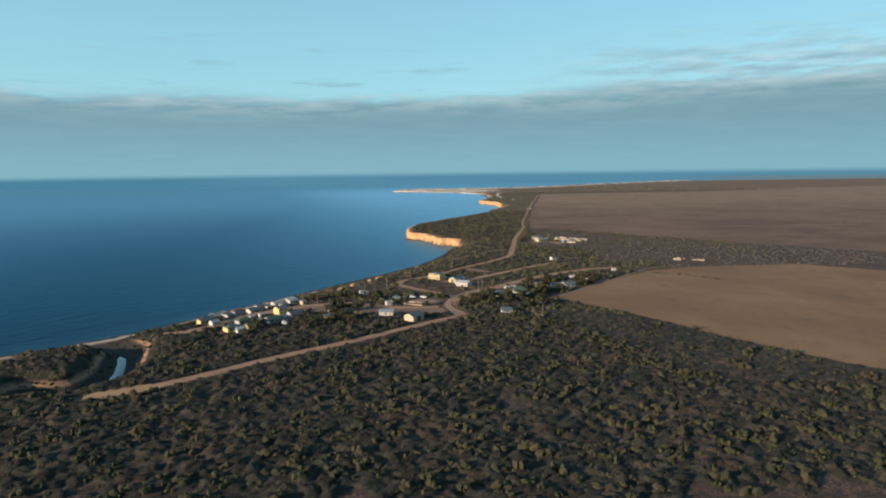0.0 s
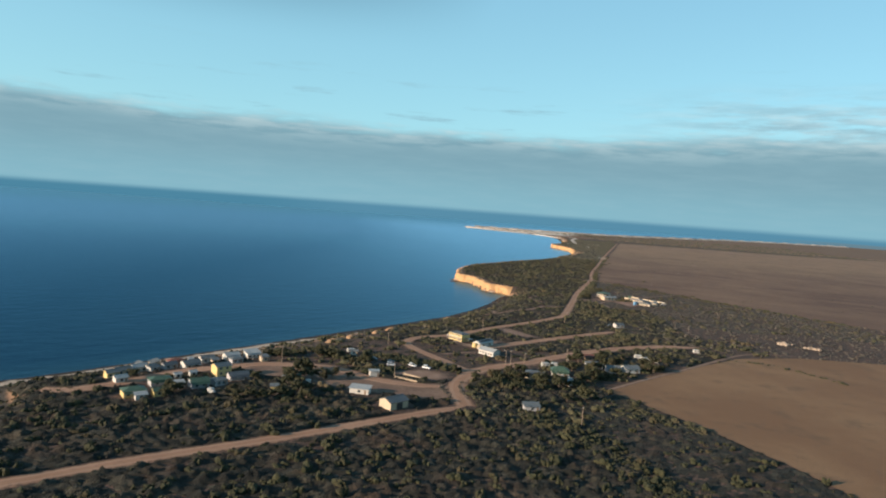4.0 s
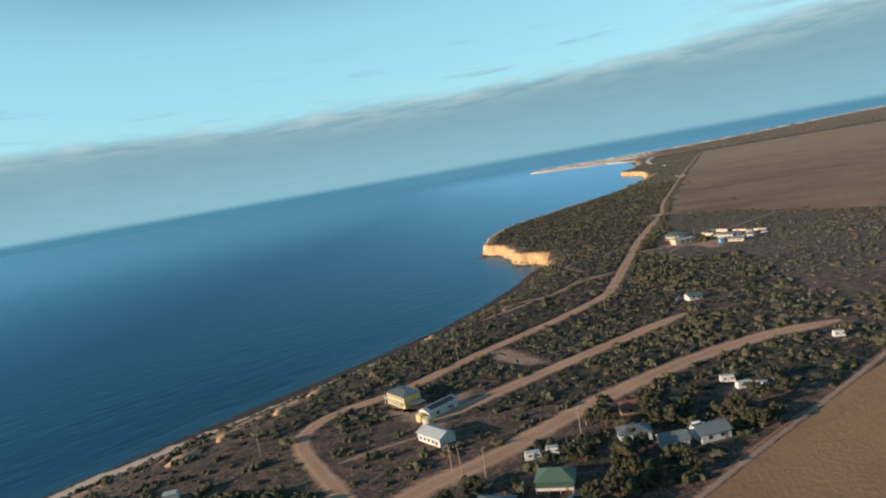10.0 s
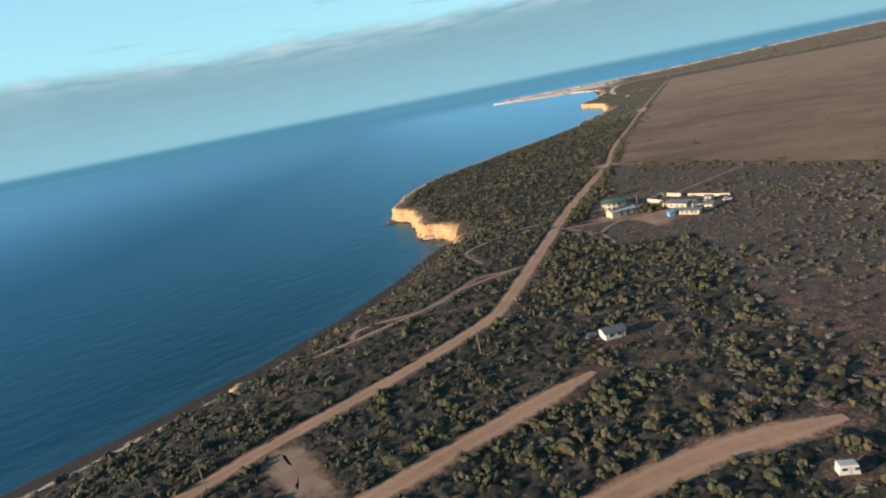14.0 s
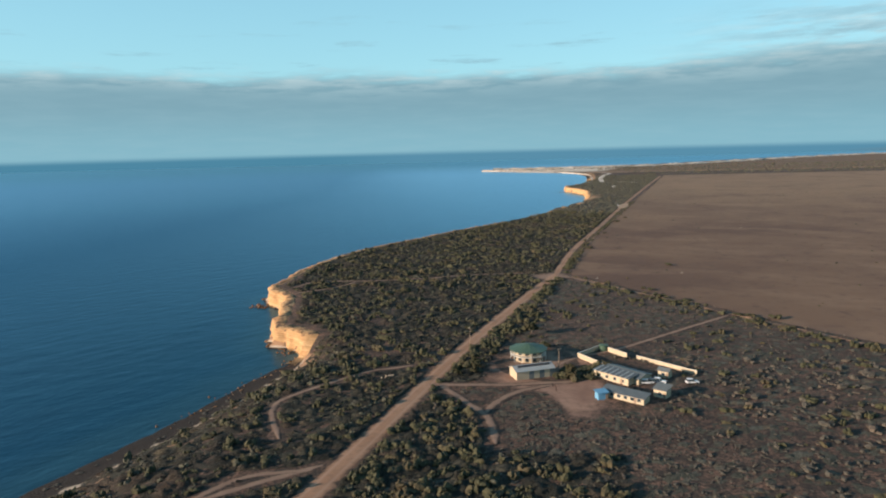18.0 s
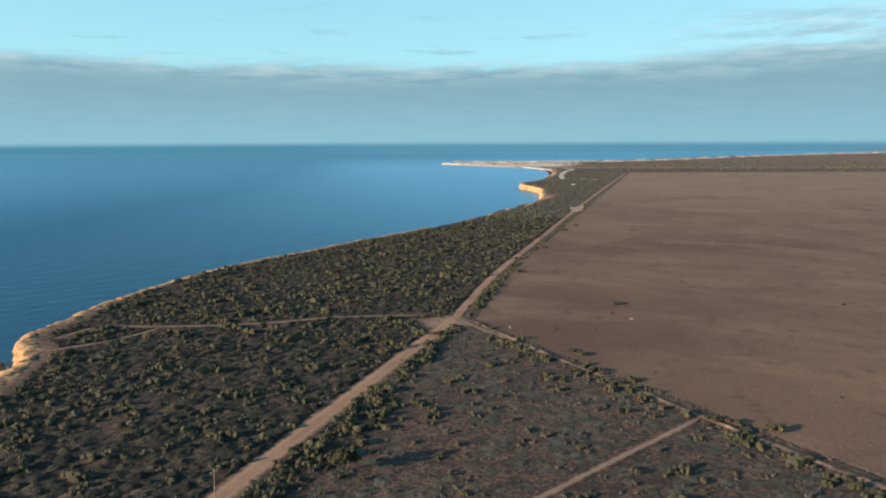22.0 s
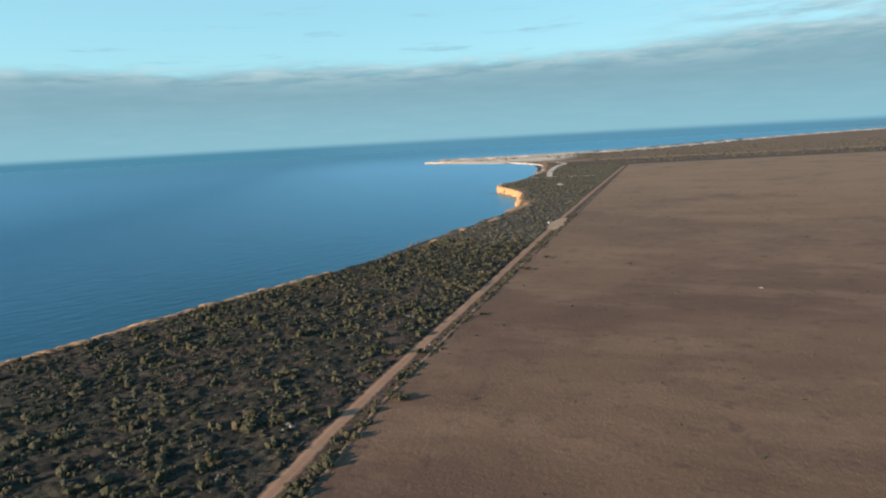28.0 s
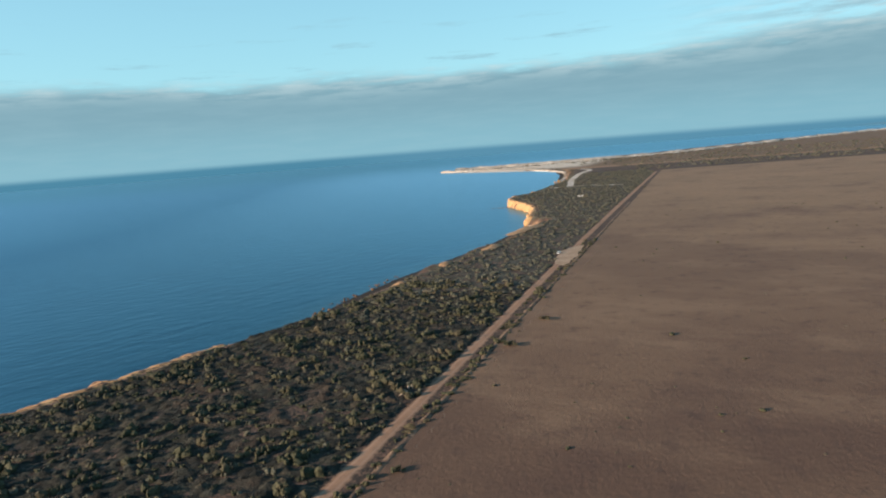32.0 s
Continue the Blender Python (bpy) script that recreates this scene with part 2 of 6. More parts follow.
def track_colour(n, pos, rand):
    """Two worn wheel lines, half grown over."""
    c = n.mix(n.ramp(n.noise(pos, 0.08, 4.0), 0.3, 0.7), (0.200, 0.128, 0.092), (0.270, 0.182, 0.132))
    across = n.add("ShaderNodeAttribute", attribute_name="across").outputs["Fac"]
    edge = n.math("MULTIPLY_ADD", n.noise(pos, 0.25, 6.0, 0.7), 1.25, across)
    return n.mix(n.ramp(edge, 0.85, 1.35), c, scrub_ground(n, pos, rand))


def farm_colour(n, pos, rand):
    """Trampled red earth that runs out into the scrub."""
    c = n.mix(n.ramp(n.noise(pos, 0.07, 5.0), 0.35, 0.65), (0.210, 0.122, 0.088), (0.300, 0.186, 0.135))
    c = n.mix(n.math("MULTIPLY", n.ramp(n.noise(pos, 0.5, 5.0, 0.65), 0.45, 0.7), 0.4), c, (0.105, 0.066, 0.050))
    across = n.add("ShaderNodeAttribute", attribute_name="across").outputs["Fac"]
    edge = n.math("MULTIPLY_ADD", n.noise(pos, 0.2, 6.0, 0.7), 1.0, across)
    return n.mix(n.ramp(edge, 0.95, 1.40), c, scrub_ground(n, pos, rand))


def cliff_colour(n, pos, rand):
    layers = n.noise(n.stretch(pos, (0.05, 0.05, 1.1)), 1.0, 5.0, 0.6)
    c = n.mix(n.ramp(layers, 0.35, 0.65), (0.40, 0.225, 0.100), (0.51, 0.335, 0.170))
    c = n.mix(n.math("MULTIPLY", n.ramp(n.noise(pos, 0.35, 6.0, 0.7), 0.5, 0.7), 0.5), c, (0.27, 0.125, 0.058))
    # thin darker beds and a stained foot
    beds = n.ramp(n.noise(n.stretch(pos, (0.03, 0.03, 2.6)), 1.0, 4.0, 0.6), 0.55, 0.64)
    c = n.mix(n.math("MULTIPLY", beds, 0.45), c, (0.22, 0.115, 0.060))
    z = n.add("ShaderNodeSeparateXYZ")
    n.put(z.inputs[0], pos)
    foot = n.ramp(n.math("MULTIPLY_ADD", n.noise(pos, 0.4, 4.0), 1.5, z.outputs[2]), -7.8, -8.8)
    c = n.mix(n.math("MULTIPLY", foot, 0.75), c, (0.085, 0.062, 0.035))
    # soil lies on the flat tops, behind a bare rim
    flat = n.add("ShaderNodeSeparateXYZ")
    n.put(flat.inputs[0], n.add("ShaderNodeNewGeometry").outputs["True Normal"])
    soil = n.math("MULTIPLY", n.math("MULTIPLY", n.ramp(flat.outputs[2], 0.80, 0.97), n.ramp(z.outputs[2], -3.5, -2.0)), n.ramp(n.noise(pos, 0.25, 5.0, 0.65), 0.44, 0.60))
    return n.mix(soil, c, scrub_ground(n, pos, rand))


def leaf_colour(dark, light, dry):
    def build(n, pos, rand):
        c = n.mix(n.ramp(rand, 0.0, 1.0, False), dark, light)
        c = n.mix(n.math("MULTIPLY", n.ramp(n.noise(pos, 0.06, 3.0), 0.5, 0.68), 0.7), c, dry)
        return n.mix(n.math("MULTIPLY", n.ramp(n.noise(pos, 2.5, 3.0), 0.45, 0.65), 0.4), c, tuple(v * 0.5 for v in dark))
    return build


def sea_sheen(n, pos):
    """Painted sky sheen: 0 dim off the village, 1 bright over the north bay."""
    xyz = n.add("ShaderNodeSeparateXYZ")
    n.put(xyz.inputs[0], pos)
    along = n.math("MULTIPLY_ADD", xyz.outputs[1], 0.22, xyz.outputs[0])
    along = n.math("MULTIPLY_ADD", n.noise(pos, 0.002, 3.0), 60.0, along)
    bay = n.ramp(along, -350.0, 420.0)
    # painted brightness also rises with distance from the village
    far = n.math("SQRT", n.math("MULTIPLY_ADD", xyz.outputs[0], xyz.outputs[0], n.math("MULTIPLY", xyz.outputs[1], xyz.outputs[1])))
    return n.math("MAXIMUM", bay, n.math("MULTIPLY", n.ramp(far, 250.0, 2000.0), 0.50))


def sea_colour(n, pos, rand):
    c = n.mix(sea_sheen(n, pos), (0.001, 0.012, 0.028), (0.006, 0.052, 0.094))
    c = n.mix(n.math("MULTIPLY", n.ramp(n.noise(pos, 0.02, 5.0, 0.6), 0.45, 0.7), 0.35), c, (0.001, 0.016, 0.036))
    shallow = n.add("ShaderNodeAttribute", attribute_name="shallow").outputs["Fac"]
    shallow = n.ramp(n.math("MULTIPLY_ADD", n.noise(pos, 0.03, 5.0, 0.6), 0.35, shallow), 0.70, 1.15)
    return n.mix(n.math("MULTIPLY", shallow, 0.5), c, (0.022, 0.066, 0.084))


def sea_bump(n, pos):
    swell = n.noise(n.stretch(pos, (0.13, 0.024, 1.0), radians(33)), 1.0, 3.0, 0.5)
    cross = n.noise(n.stretch(pos, (0.05, 0.11, 1.0), radians(-20)), 1.0, 5.0, 0.55)
    chop = n.noise(n.stretch(pos, (0.6, 0.25, 1.0), radians(30)), 1.0, 4.0, 0.6)
    return n.math("MULTIPLY_ADD", chop, 0.22, n.math("MULTIPLY_ADD", cross, 0.5, n.math("MULTIPLY", swell, 0.5)))


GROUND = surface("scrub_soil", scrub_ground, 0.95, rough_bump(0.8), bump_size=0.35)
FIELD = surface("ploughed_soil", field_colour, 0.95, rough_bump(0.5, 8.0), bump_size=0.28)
def stubble_colour(n, pos, rand):
    c = n.mix(n.ramp(n.noise(pos, 0.012, 5.0, 0.6), 0.35, 0.65), (0.185, 0.102, 0.053), (0.238, 0.141, 0.074))
    weeds = n.ramp(n.noise(pos, 0.05, 7.0, 0.7), 0.52, 0.68)
    c = n.mix(n.math("MULTIPLY", weeds, 0.55), c, (0.105, 0.070, 0.044))
    return n.mix(n.math("MULTIPLY", n.ramp(n.noise(pos, 0.7, 5.0, 0.65), 0.5, 0.7), 0.4), c, (0.12, 0.084, 0.05))


STUBBLE = surface("dry_stubble", stubble_colour, 0.95, rough_bump(0.6), bump_size=0.3)
ROAD = surface("gravel_road", road_colour, 0.95, rough_bump(1.5), bump_size=0.08)
TRACK = surface("sandy_track", track_colour, 0.95, rough_bump(1.2), bump_size=0.1)
EARTH = surface("bare_earth", two_tone((0.165, 0.105, 0.074), (0.235, 0.155, 0.110), 0.06, grain=0.5, amount=0.5), 0.95, rough_bump(1.5), bump_size=0.08)
YARD_SOIL = surface("yard_soil", track_colour, 0.95, rough_bump(1.2), bump_size=0.08)
FARM_SOIL = surface("red_farm_soil", farm_colour, 0.95, rough_bump(1.5), bump_size=0.08)
GRAVEL = surface("pale_gravel", two_tone((0.34, 0.235, 0.158), (0.43, 0.31, 0.215), 0.12, grain=0.6, amount=0.4), 0.95, rough_bump(1.5), bump_size=0.06)
BANK_SOIL = surface("bank_soil", two_tone((0.10, 0.066, 0.048), (0.29, 0.185, 0.118), 0.16, grain=0.7, amount=0.6), 0.95, rough_bump(1.0), bump_size=0.15)
ROAD_SAND = surface("orange_sand", two_tone((0.34, 0.21, 0.115), (0.42, 0.27, 0.155), 0.08, grain=0.5, amount=0.4), 0.95, rough_bump(1.5), bump_size=0.06)
SAND = surface("pale_sand", two_tone((0.46, 0.385, 0.31), (0.72, 0.65, 0.57), 0.03, grain=0.07, amount=0.8), 0.95)
REEF = surface("reef_rock", two_tone((0.12, 0.075, 0.045), (0.22, 0.13, 0.075), 0.3, grain=1.5), 0.9, rough_bump(1.0), bump_size=0.3)
CLIFF = surface("sandstone", cliff_colour, 0.95, rough_bump(0.5), bump_size=0.8)
def sea_material():
    """Blue water: colour from below and a broken sky reflection."""
    m = bpy.data.materials.new("sea_water")
    m.use_nodes = True
    n = Nodes(m.node_tree)
    pos = n.add("ShaderNodeNewGeometry").outputs["Position"]
    b = n.add("ShaderNodeBump")
    b.inputs["Distance"].default_value = 0.7
    n.put(b.inputs["Height"], sea_bump(n, pos))
    deep = n.add("ShaderNodeBsdfDiffuse")
    n.put(deep.inputs["Color"], sea_colour(n, pos, None))
    n.put(deep.inputs["Normal"], b.outputs[0])
    gloss = n.add("ShaderNodeBsdfGlossy")
    # reflection tint carries the painted sheen and evens out toward the horizon
    tone = n.mix(sea_sheen(n, pos), (0.200, 0.400, 0.570), (0.550, 0.810, 1.0))
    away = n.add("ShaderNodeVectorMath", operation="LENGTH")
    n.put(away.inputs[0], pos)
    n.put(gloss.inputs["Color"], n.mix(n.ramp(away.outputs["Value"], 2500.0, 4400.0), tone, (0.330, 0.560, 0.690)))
    n.put(gloss.inputs["Roughness"], 0.28)
    n.put(gloss.inputs["Normal"], b.outputs[0])
    mixer = n.add("ShaderNodeMixShader")
    facing = n.add("ShaderNodeFresnel")
    n.put(facing.inputs["IOR"], 1.36)
    n.put(facing.inputs["Normal"], b.outputs[0])
    n.put(mixer.inputs[0], facing.outputs[0])
    n.put(mixer.inputs[1], deep.outputs[0])
    n.put(mixer.inputs[2], gloss.outputs[0])
    n.put(n.add("ShaderNodeOutputMaterial").inputs[0], mixer.outputs[0])
    return m


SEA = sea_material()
CREEK = surface("creek_water", two_tone((0.03, 0.06, 0.08), (0.05, 0.08, 0.09), 0.05), 0.08, spec=0.5)
SCRUB = surface("saltbush_leaves", leaf_colour((0.032, 0.034, 0.017), (0.084, 0.080, 0.042), (0.094, 0.070, 0.040)), 0.85, rough_bump(3.5), bump_size=0.22)
MALLEE = surface("mallee_leaves", leaf_colour((0.022, 0.026, 0.012), (0.050, 0.050, 0.022), (0.062, 0.048, 0.025)), 0.85, rough_bump(3.5), bump_size=0.22)
# grey leaves for bluebush; on the far scrub their paleness is painted haze
PALE_SCRUB = surface("grey_hazed_scrub_leaves", leaf_colour((0.048, 0.051, 0.036), (0.122, 0.118, 0.084), (0.124, 0.102, 0.070)), 0.9, rough_bump(3.5), bump_size=0.22)
GREY_SCRUB = surface("bluebush_leaves", leaf_colour((0.046, 0.043, 0.036), (0.108, 0.098, 0.079), (0.115, 0.090, 0.070)), 0.9, rough_bump(3.5), bump_size=0.22)
def canopy_colour(dark, mid, pale, dry, earth):
    """Every mound of heath in a tone of its own, browner in patches."""
    def build(n, pos, rand):
        tone = n.add("ShaderNodeAttribute", attribute_name="tone").outputs["Fac"]
        c = n.mix(n.ramp(tone, 0.0, 0.5, False), dark, mid)
        c = n.mix(n.ramp(tone, 0.62, 0.68, False), c, pale)
        c = n.mix(n.ramp(tone, 0.88, 0.92, False), c, dry)
        brown = n.ramp(n.noise(pos, 0.035, 4.0, 0.6), 0.50, 0.66)
        c = n.mix(n.math("MULTIPLY", brown, 0.6), c, earth)
        return n.mix(n.math("MULTIPLY", n.ramp(n.noise(pos, 1.6, 5.0, 0.7), 0.42, 0.58), 0.65), c, tuple(v * 0.8 for v in dark))
    return build


# grey paddock heath; on the far coast the same paleness stands in for haze
GREY_HAZED_HEATH = surface("grey_hazed_heath_leaves", canopy_colour((0.036, 0.037, 0.028), (0.070, 0.068, 0.050), (0.105, 0.102, 0.078), (0.130, 0.104, 0.068), (0.110, 0.080, 0.058)), 0.9, rough_bump(1.2), bump_size=0.5)
# heath tones kept very dark, with the shadow among the bushes painted in
CANOPY = surface("heath_leaves", canopy_colour((0.013, 0.014, 0.011), (0.030, 0.029, 0.020), (0.052, 0.050, 0.036), (0.082, 0.066, 0.042), (0.084, 0.054, 0.037)), 0.9, rough_bump(1.6), bump_size=0.6)
BARK = surface("bark", two_tone((0.10, 0.075, 0.055), (0.17, 0.13, 0.10), 1.5), 0.95)


def paint(name, colour, rough=0.6, metal=0.0, dirt=0.25, ribs=0.0):
    def build(n, pos, rand):
        d = n.ramp(n.noise(pos, 0.5, 5.0, 0.6), 0.45, 0.75)
        c = n.mix(n.math("MULTIPLY", d, dirt), colour, tuple(v * 0.55 for v in colour))
        return n.mix(n.math("MULTIPLY", n.ramp(n.noise(pos, 3.0, 4.0), 0.5, 0.8), dirt * 0.6), c, (0.20, 0.13, 0.085))
    def bump(n, pos):
        w = n.add("ShaderNodeTexWave")
        n.put(w.inputs["Vector"], pos)
        w.inputs["Scale"].default_value = 1.4
        return w.outputs[1]
    return surface(name, build, rough, bump if ribs else rough_bump(6.0), spec=0.4, metal=metal, bump_size=ribs if ribs else 0.01)


CREAM = paint("cream_wall", (0.45, 0.37, 0.26))
YELLOW = paint("yellow_wall", (0.60, 0.46, 0.20))
WHITE = paint("white_wall", (0.50, 0.485, 0.44))
GREY_WALL = paint("grey_wall", (0.36, 0.36, 0.36))
BLUE_WALL = paint("blue_wall", (0.12, 0.30, 0.46))
BROWN_WALL = paint("brown_wall", (0.24, 0.17, 0.12))
TIN = paint("zinc_roof", (0.125, 0.145, 0.150), 0.6, 0.1, 0.35, ribs=0.03)
WHITE_TIN = paint("white_tin_roof", (0.30, 0.325, 0.325), 0.5, 0.0, 0.25, ribs=0.03)
GREEN_TIN = paint("green_tin_roof", (0.055, 0.102, 0.068), 0.5, 0.0, 0.25, ribs=0.03)
GREY_TIN = paint("grey_tin_roof", (0.080, 0.095, 0.105), 0.5, 0.0, 0.3, ribs=0.03)
RED_TIN = paint("rust_tin_roof", (0.18, 0.075, 0.055), 0.7, 0.0, 0.4, ribs=0.03)
DARK = paint("dark_trim", (0.035, 0.035, 0.038), 0.5)
POLE_WOOD = paint("pole_timber", (0.26, 0.20, 0.15), 0.9)
OLD_WOOD = paint("weathered_post_timber", (0.085, 0.070, 0.058), 0.95)
TYRE = paint("tyre_rubber", (0.02, 0.02, 0.02), 0.85)
CAR_WHITE = paint("white_car_paint", (0.72, 0.73, 0.74), 0.3, 0.0, 0.1)
CAR_DARK = paint("dark_car_paint", (0.06, 0.08, 0.11), 0.3, 0.0, 0.1)
STONE = paint("pale_stone", (0.36, 0.29, 0.22), 0.95, 0.0, 0.4)
LOG = paint("pale_timber", (0.42, 0.33, 0.23), 0.9, 0.0, 0.3)
GLASS = bpy.data.materials.new("window_glass")
GLASS.use_nodes = True
GLASS.node_tree.nodes["Principled BSDF"].inputs["Base Color"].default_value = (0.03, 0.045, 0.055, 1)
GLASS.node_tree.nodes["Principled BSDF"].inputs["Roughness"].default_value = 0.05


# ---- geometry helpers ----
class Geo:
    """Vertices and faces of one mesh."""

    def __init__(self):
        self.v, self.f = [], []

    def face(self, *pts):
        k = len(self.v)
        self.v += [tuple(p) for p in pts]
        self.f.append(tuple(range(k, k + len(pts))))
        return self

    def solid(self, low, high):
        """Two rings of points, below and above, closed into a solid."""
        k, c = len(self.v), len(low)
        self.v += [tuple(p) for p in low] + [tuple(p) for p in high]
        self.f += [tuple(range(k + c - 1, k - 1, -1)), tuple(range(k + c, k + 2 * c))]
        self.f += [(k + i, k + (i + 1) % c, k + c + (i + 1) % c, k + c + i) for i in range(c)]
        return self

    def box(self, x0, y0, z0, x1, y1, z1, taper=0.0):
        low = [(x0, y0, z0), (x1, y0, z0), (x1, y1, z0), (x0, y1, z0)]
        t = taper
        return self.solid(low, [(x0 + t, y0 + t, z1), (x1 - t, y0 + t, z1), (x1 - t, y1 - t, z1), (x0 + t, y1 - t, z1)])

    def rod(self, a, b, r0, r1=None, sides=8):
        a, b, r1 = Vector(a), Vector(b), r0 if r1 is None else r1
        side = (b - a).normalized().orthogonal().normalized()
        other = (b - a).normalized().cross(side)
        ring = [(math.cos(i * math.tau / sides), math.sin(i * math.tau / sides)) for i in range(sides)]
        return self.solid([a + (side * c + other * s) * r0 for c, s in ring], [b + (side * c + other * s) * r1 for c, s in ring])

    def mesh(self, name, material):
        me = bpy.data.meshes.new(name)
        me.from_pydata(self.v, [], self.f)
        me.materials.append(material)
        return me


def part(name, geo, material, parent, label=""):
    ob = new(name, geo.mesh(name, material))
    ob.parent = parent
    return tagged(ob, label) if label else ob


def big_mesh(name, verts, faces, material, smooth=False):
    """A mesh object from number arrays."""
    verts, faces = np.asarray(verts, np.float32), np.asarray(faces, np.int32)
    me = bpy.data.meshes.new(name)
    me.vertices.add(len(verts))
    me.vertices.foreach_set("co", verts.ravel())
    k = faces.shape[1]
    me.loops.add(faces.size)
    me.loops.foreach_set("vertex_index", faces.ravel())
    me.polygons.add(len(faces))
    me.polygons.foreach_set("loop_start", np.arange(0, faces.size, k, dtype=np.int32))
    me.polygons.foreach_set("loop_total", np.full(len(faces), k, np.int32))
    if smooth:
        me.polygons.foreach_set("use_smooth", np.ones(len(faces), bool))
    me.materials.append(material)
    me.update(calc_edges=True)
    me.validate()
    return new(name, me)


def empty(name, x, y, turn=0.0, z=0.0):
    ob = new(name)
    ob.matrix_basis = pose(x, y, z, 0, 0, turn)
    return ob


def segments(points):
    p = np.array(points, float)
    return p[:-1], p[1:]


def distance(x, y, points):
    """Distance of each place to an open line."""
    best = np.full(np.shape(x), 1e9)
    for a, b in zip(*segments(points)):
        d = b - a
        t = np.clip(((x - a[0]) * d[0] + (y - a[1]) * d[1]) / max(d @ d, 1e-9), 0, 1)
        best = np.minimum(best, np.hypot(x - a[0] - t * d[0], y - a[1] - t * d[1]))
    return best


def inside(x, y, polygon):
    result = np.zeros(np.shape(x), bool)
    p = list(polygon)
    for (ax, ay), (bx, by) in zip(p, p[1:] + p[:1]):
        if ay == by:
            continue
        result ^= ((ay > y) != (by > y)) & (x < (bx - ax) * (y - ay) / (by - ay) + ax)
    return result


def step(v, low, high):
    t = np.clip((v - low) / (high - low), 0, 1)
    return t * t * (3 - 2 * t)


def smooth_line(points, gap, rounds=2):
    """The line with rounded corners, in even steps."""
    p = np.array(points, float)
    for _ in range(rounds):
        q = [p[0]]
        for a, b in zip(p[:-1], p[1:]):
            q += [a * 0.75 + b * 0.25, a * 0.25 + b * 0.75]
        p = np.array(q + [p[-1]])
    s = np.concatenate([[0], np.cumsum(np.hypot(*np.diff(p, axis=0).T))])
    at = np.linspace(0, s[-1], max(2, int(s[-1] / gap)))
    return np.stack([np.interp(at, s, p[:, k]) for k in (0, 1)], 1)


def wander(t, seed, size=1.0):
    """Smooth noise along a line."""
    r = np.random.RandomState(seed)
    out = np.zeros(len(t))
    for k in range(1, 6):
        out += np.sin(t * 0.09 * 1.9 ** k + r.uniform(0, 6.3)) / 1.5 ** k
    return out * size


# ---- the plan ----
SEA_Z = -10.0
COAST = [(-5000, -700), (-1500, -160), (-700, -20), (-420, 12), (-335, 56), (-308, 76), (-290, 88), (-266, 110), (-247, 134), (-230, 158),
         (-206, 194), (-176, 237), (-143, 286), (-98, 350), (-66, 400), (-43, 450), (-25, 505), (-14, 555), (-8, 574), (-2, 587), (-10, 594), (-23, 598), (-27, 607),
         (-33, 632), (-40, 655), (-45, 672), (-62, 690), (-68, 702), (-64, 722), (-67, 737), (-66, 765), (-62, 795), (-52, 845), (-33, 890), (-9, 930), (16, 982),
         (33, 1010), (50, 1040), (71, 1077), (80, 1127), (91, 1190), (113, 1258), (147, 1340), (168, 1393), (182, 1440), (190, 1470), (201, 1510), (204, 1562), (205, 1600), (194, 1655),
         (170, 1724), (177, 1778), (188, 1866), (210, 1985), (236, 2070), (250, 2150), (258, 2300), (265, 2400), (258, 2550), (238, 2640), (205, 2695),
         (75, 2830), (-20, 2925), (-108, 3035),
         (-60, 3120), (74, 3330), (400, 3450), (632, 3520), (934, 3847), (1283, 4189), (1661, 4478), (2330, 4861), (5000, 6300)]
LEDGES = [(1296, 1324), (1364, 1456), (1238, 1252)]      # stretches where the slope breaks off as a rock ledge


def shore_part(first, last):
    return COAST[COAST.index(first):COAST.index(last) + 1]


LAND = COAST + [(9000, 6300), (9000, -6000), (-5000, -6000)]
CREEK_LINE = [(-272.2, 88.0), (-252.4, 78.8), (-235.6, 63.4), (-230.7, 43.1), (-224.4, 19.1), (-225.4, -0.6), (-234.1, -12.6), (-255.5, -12.4)]

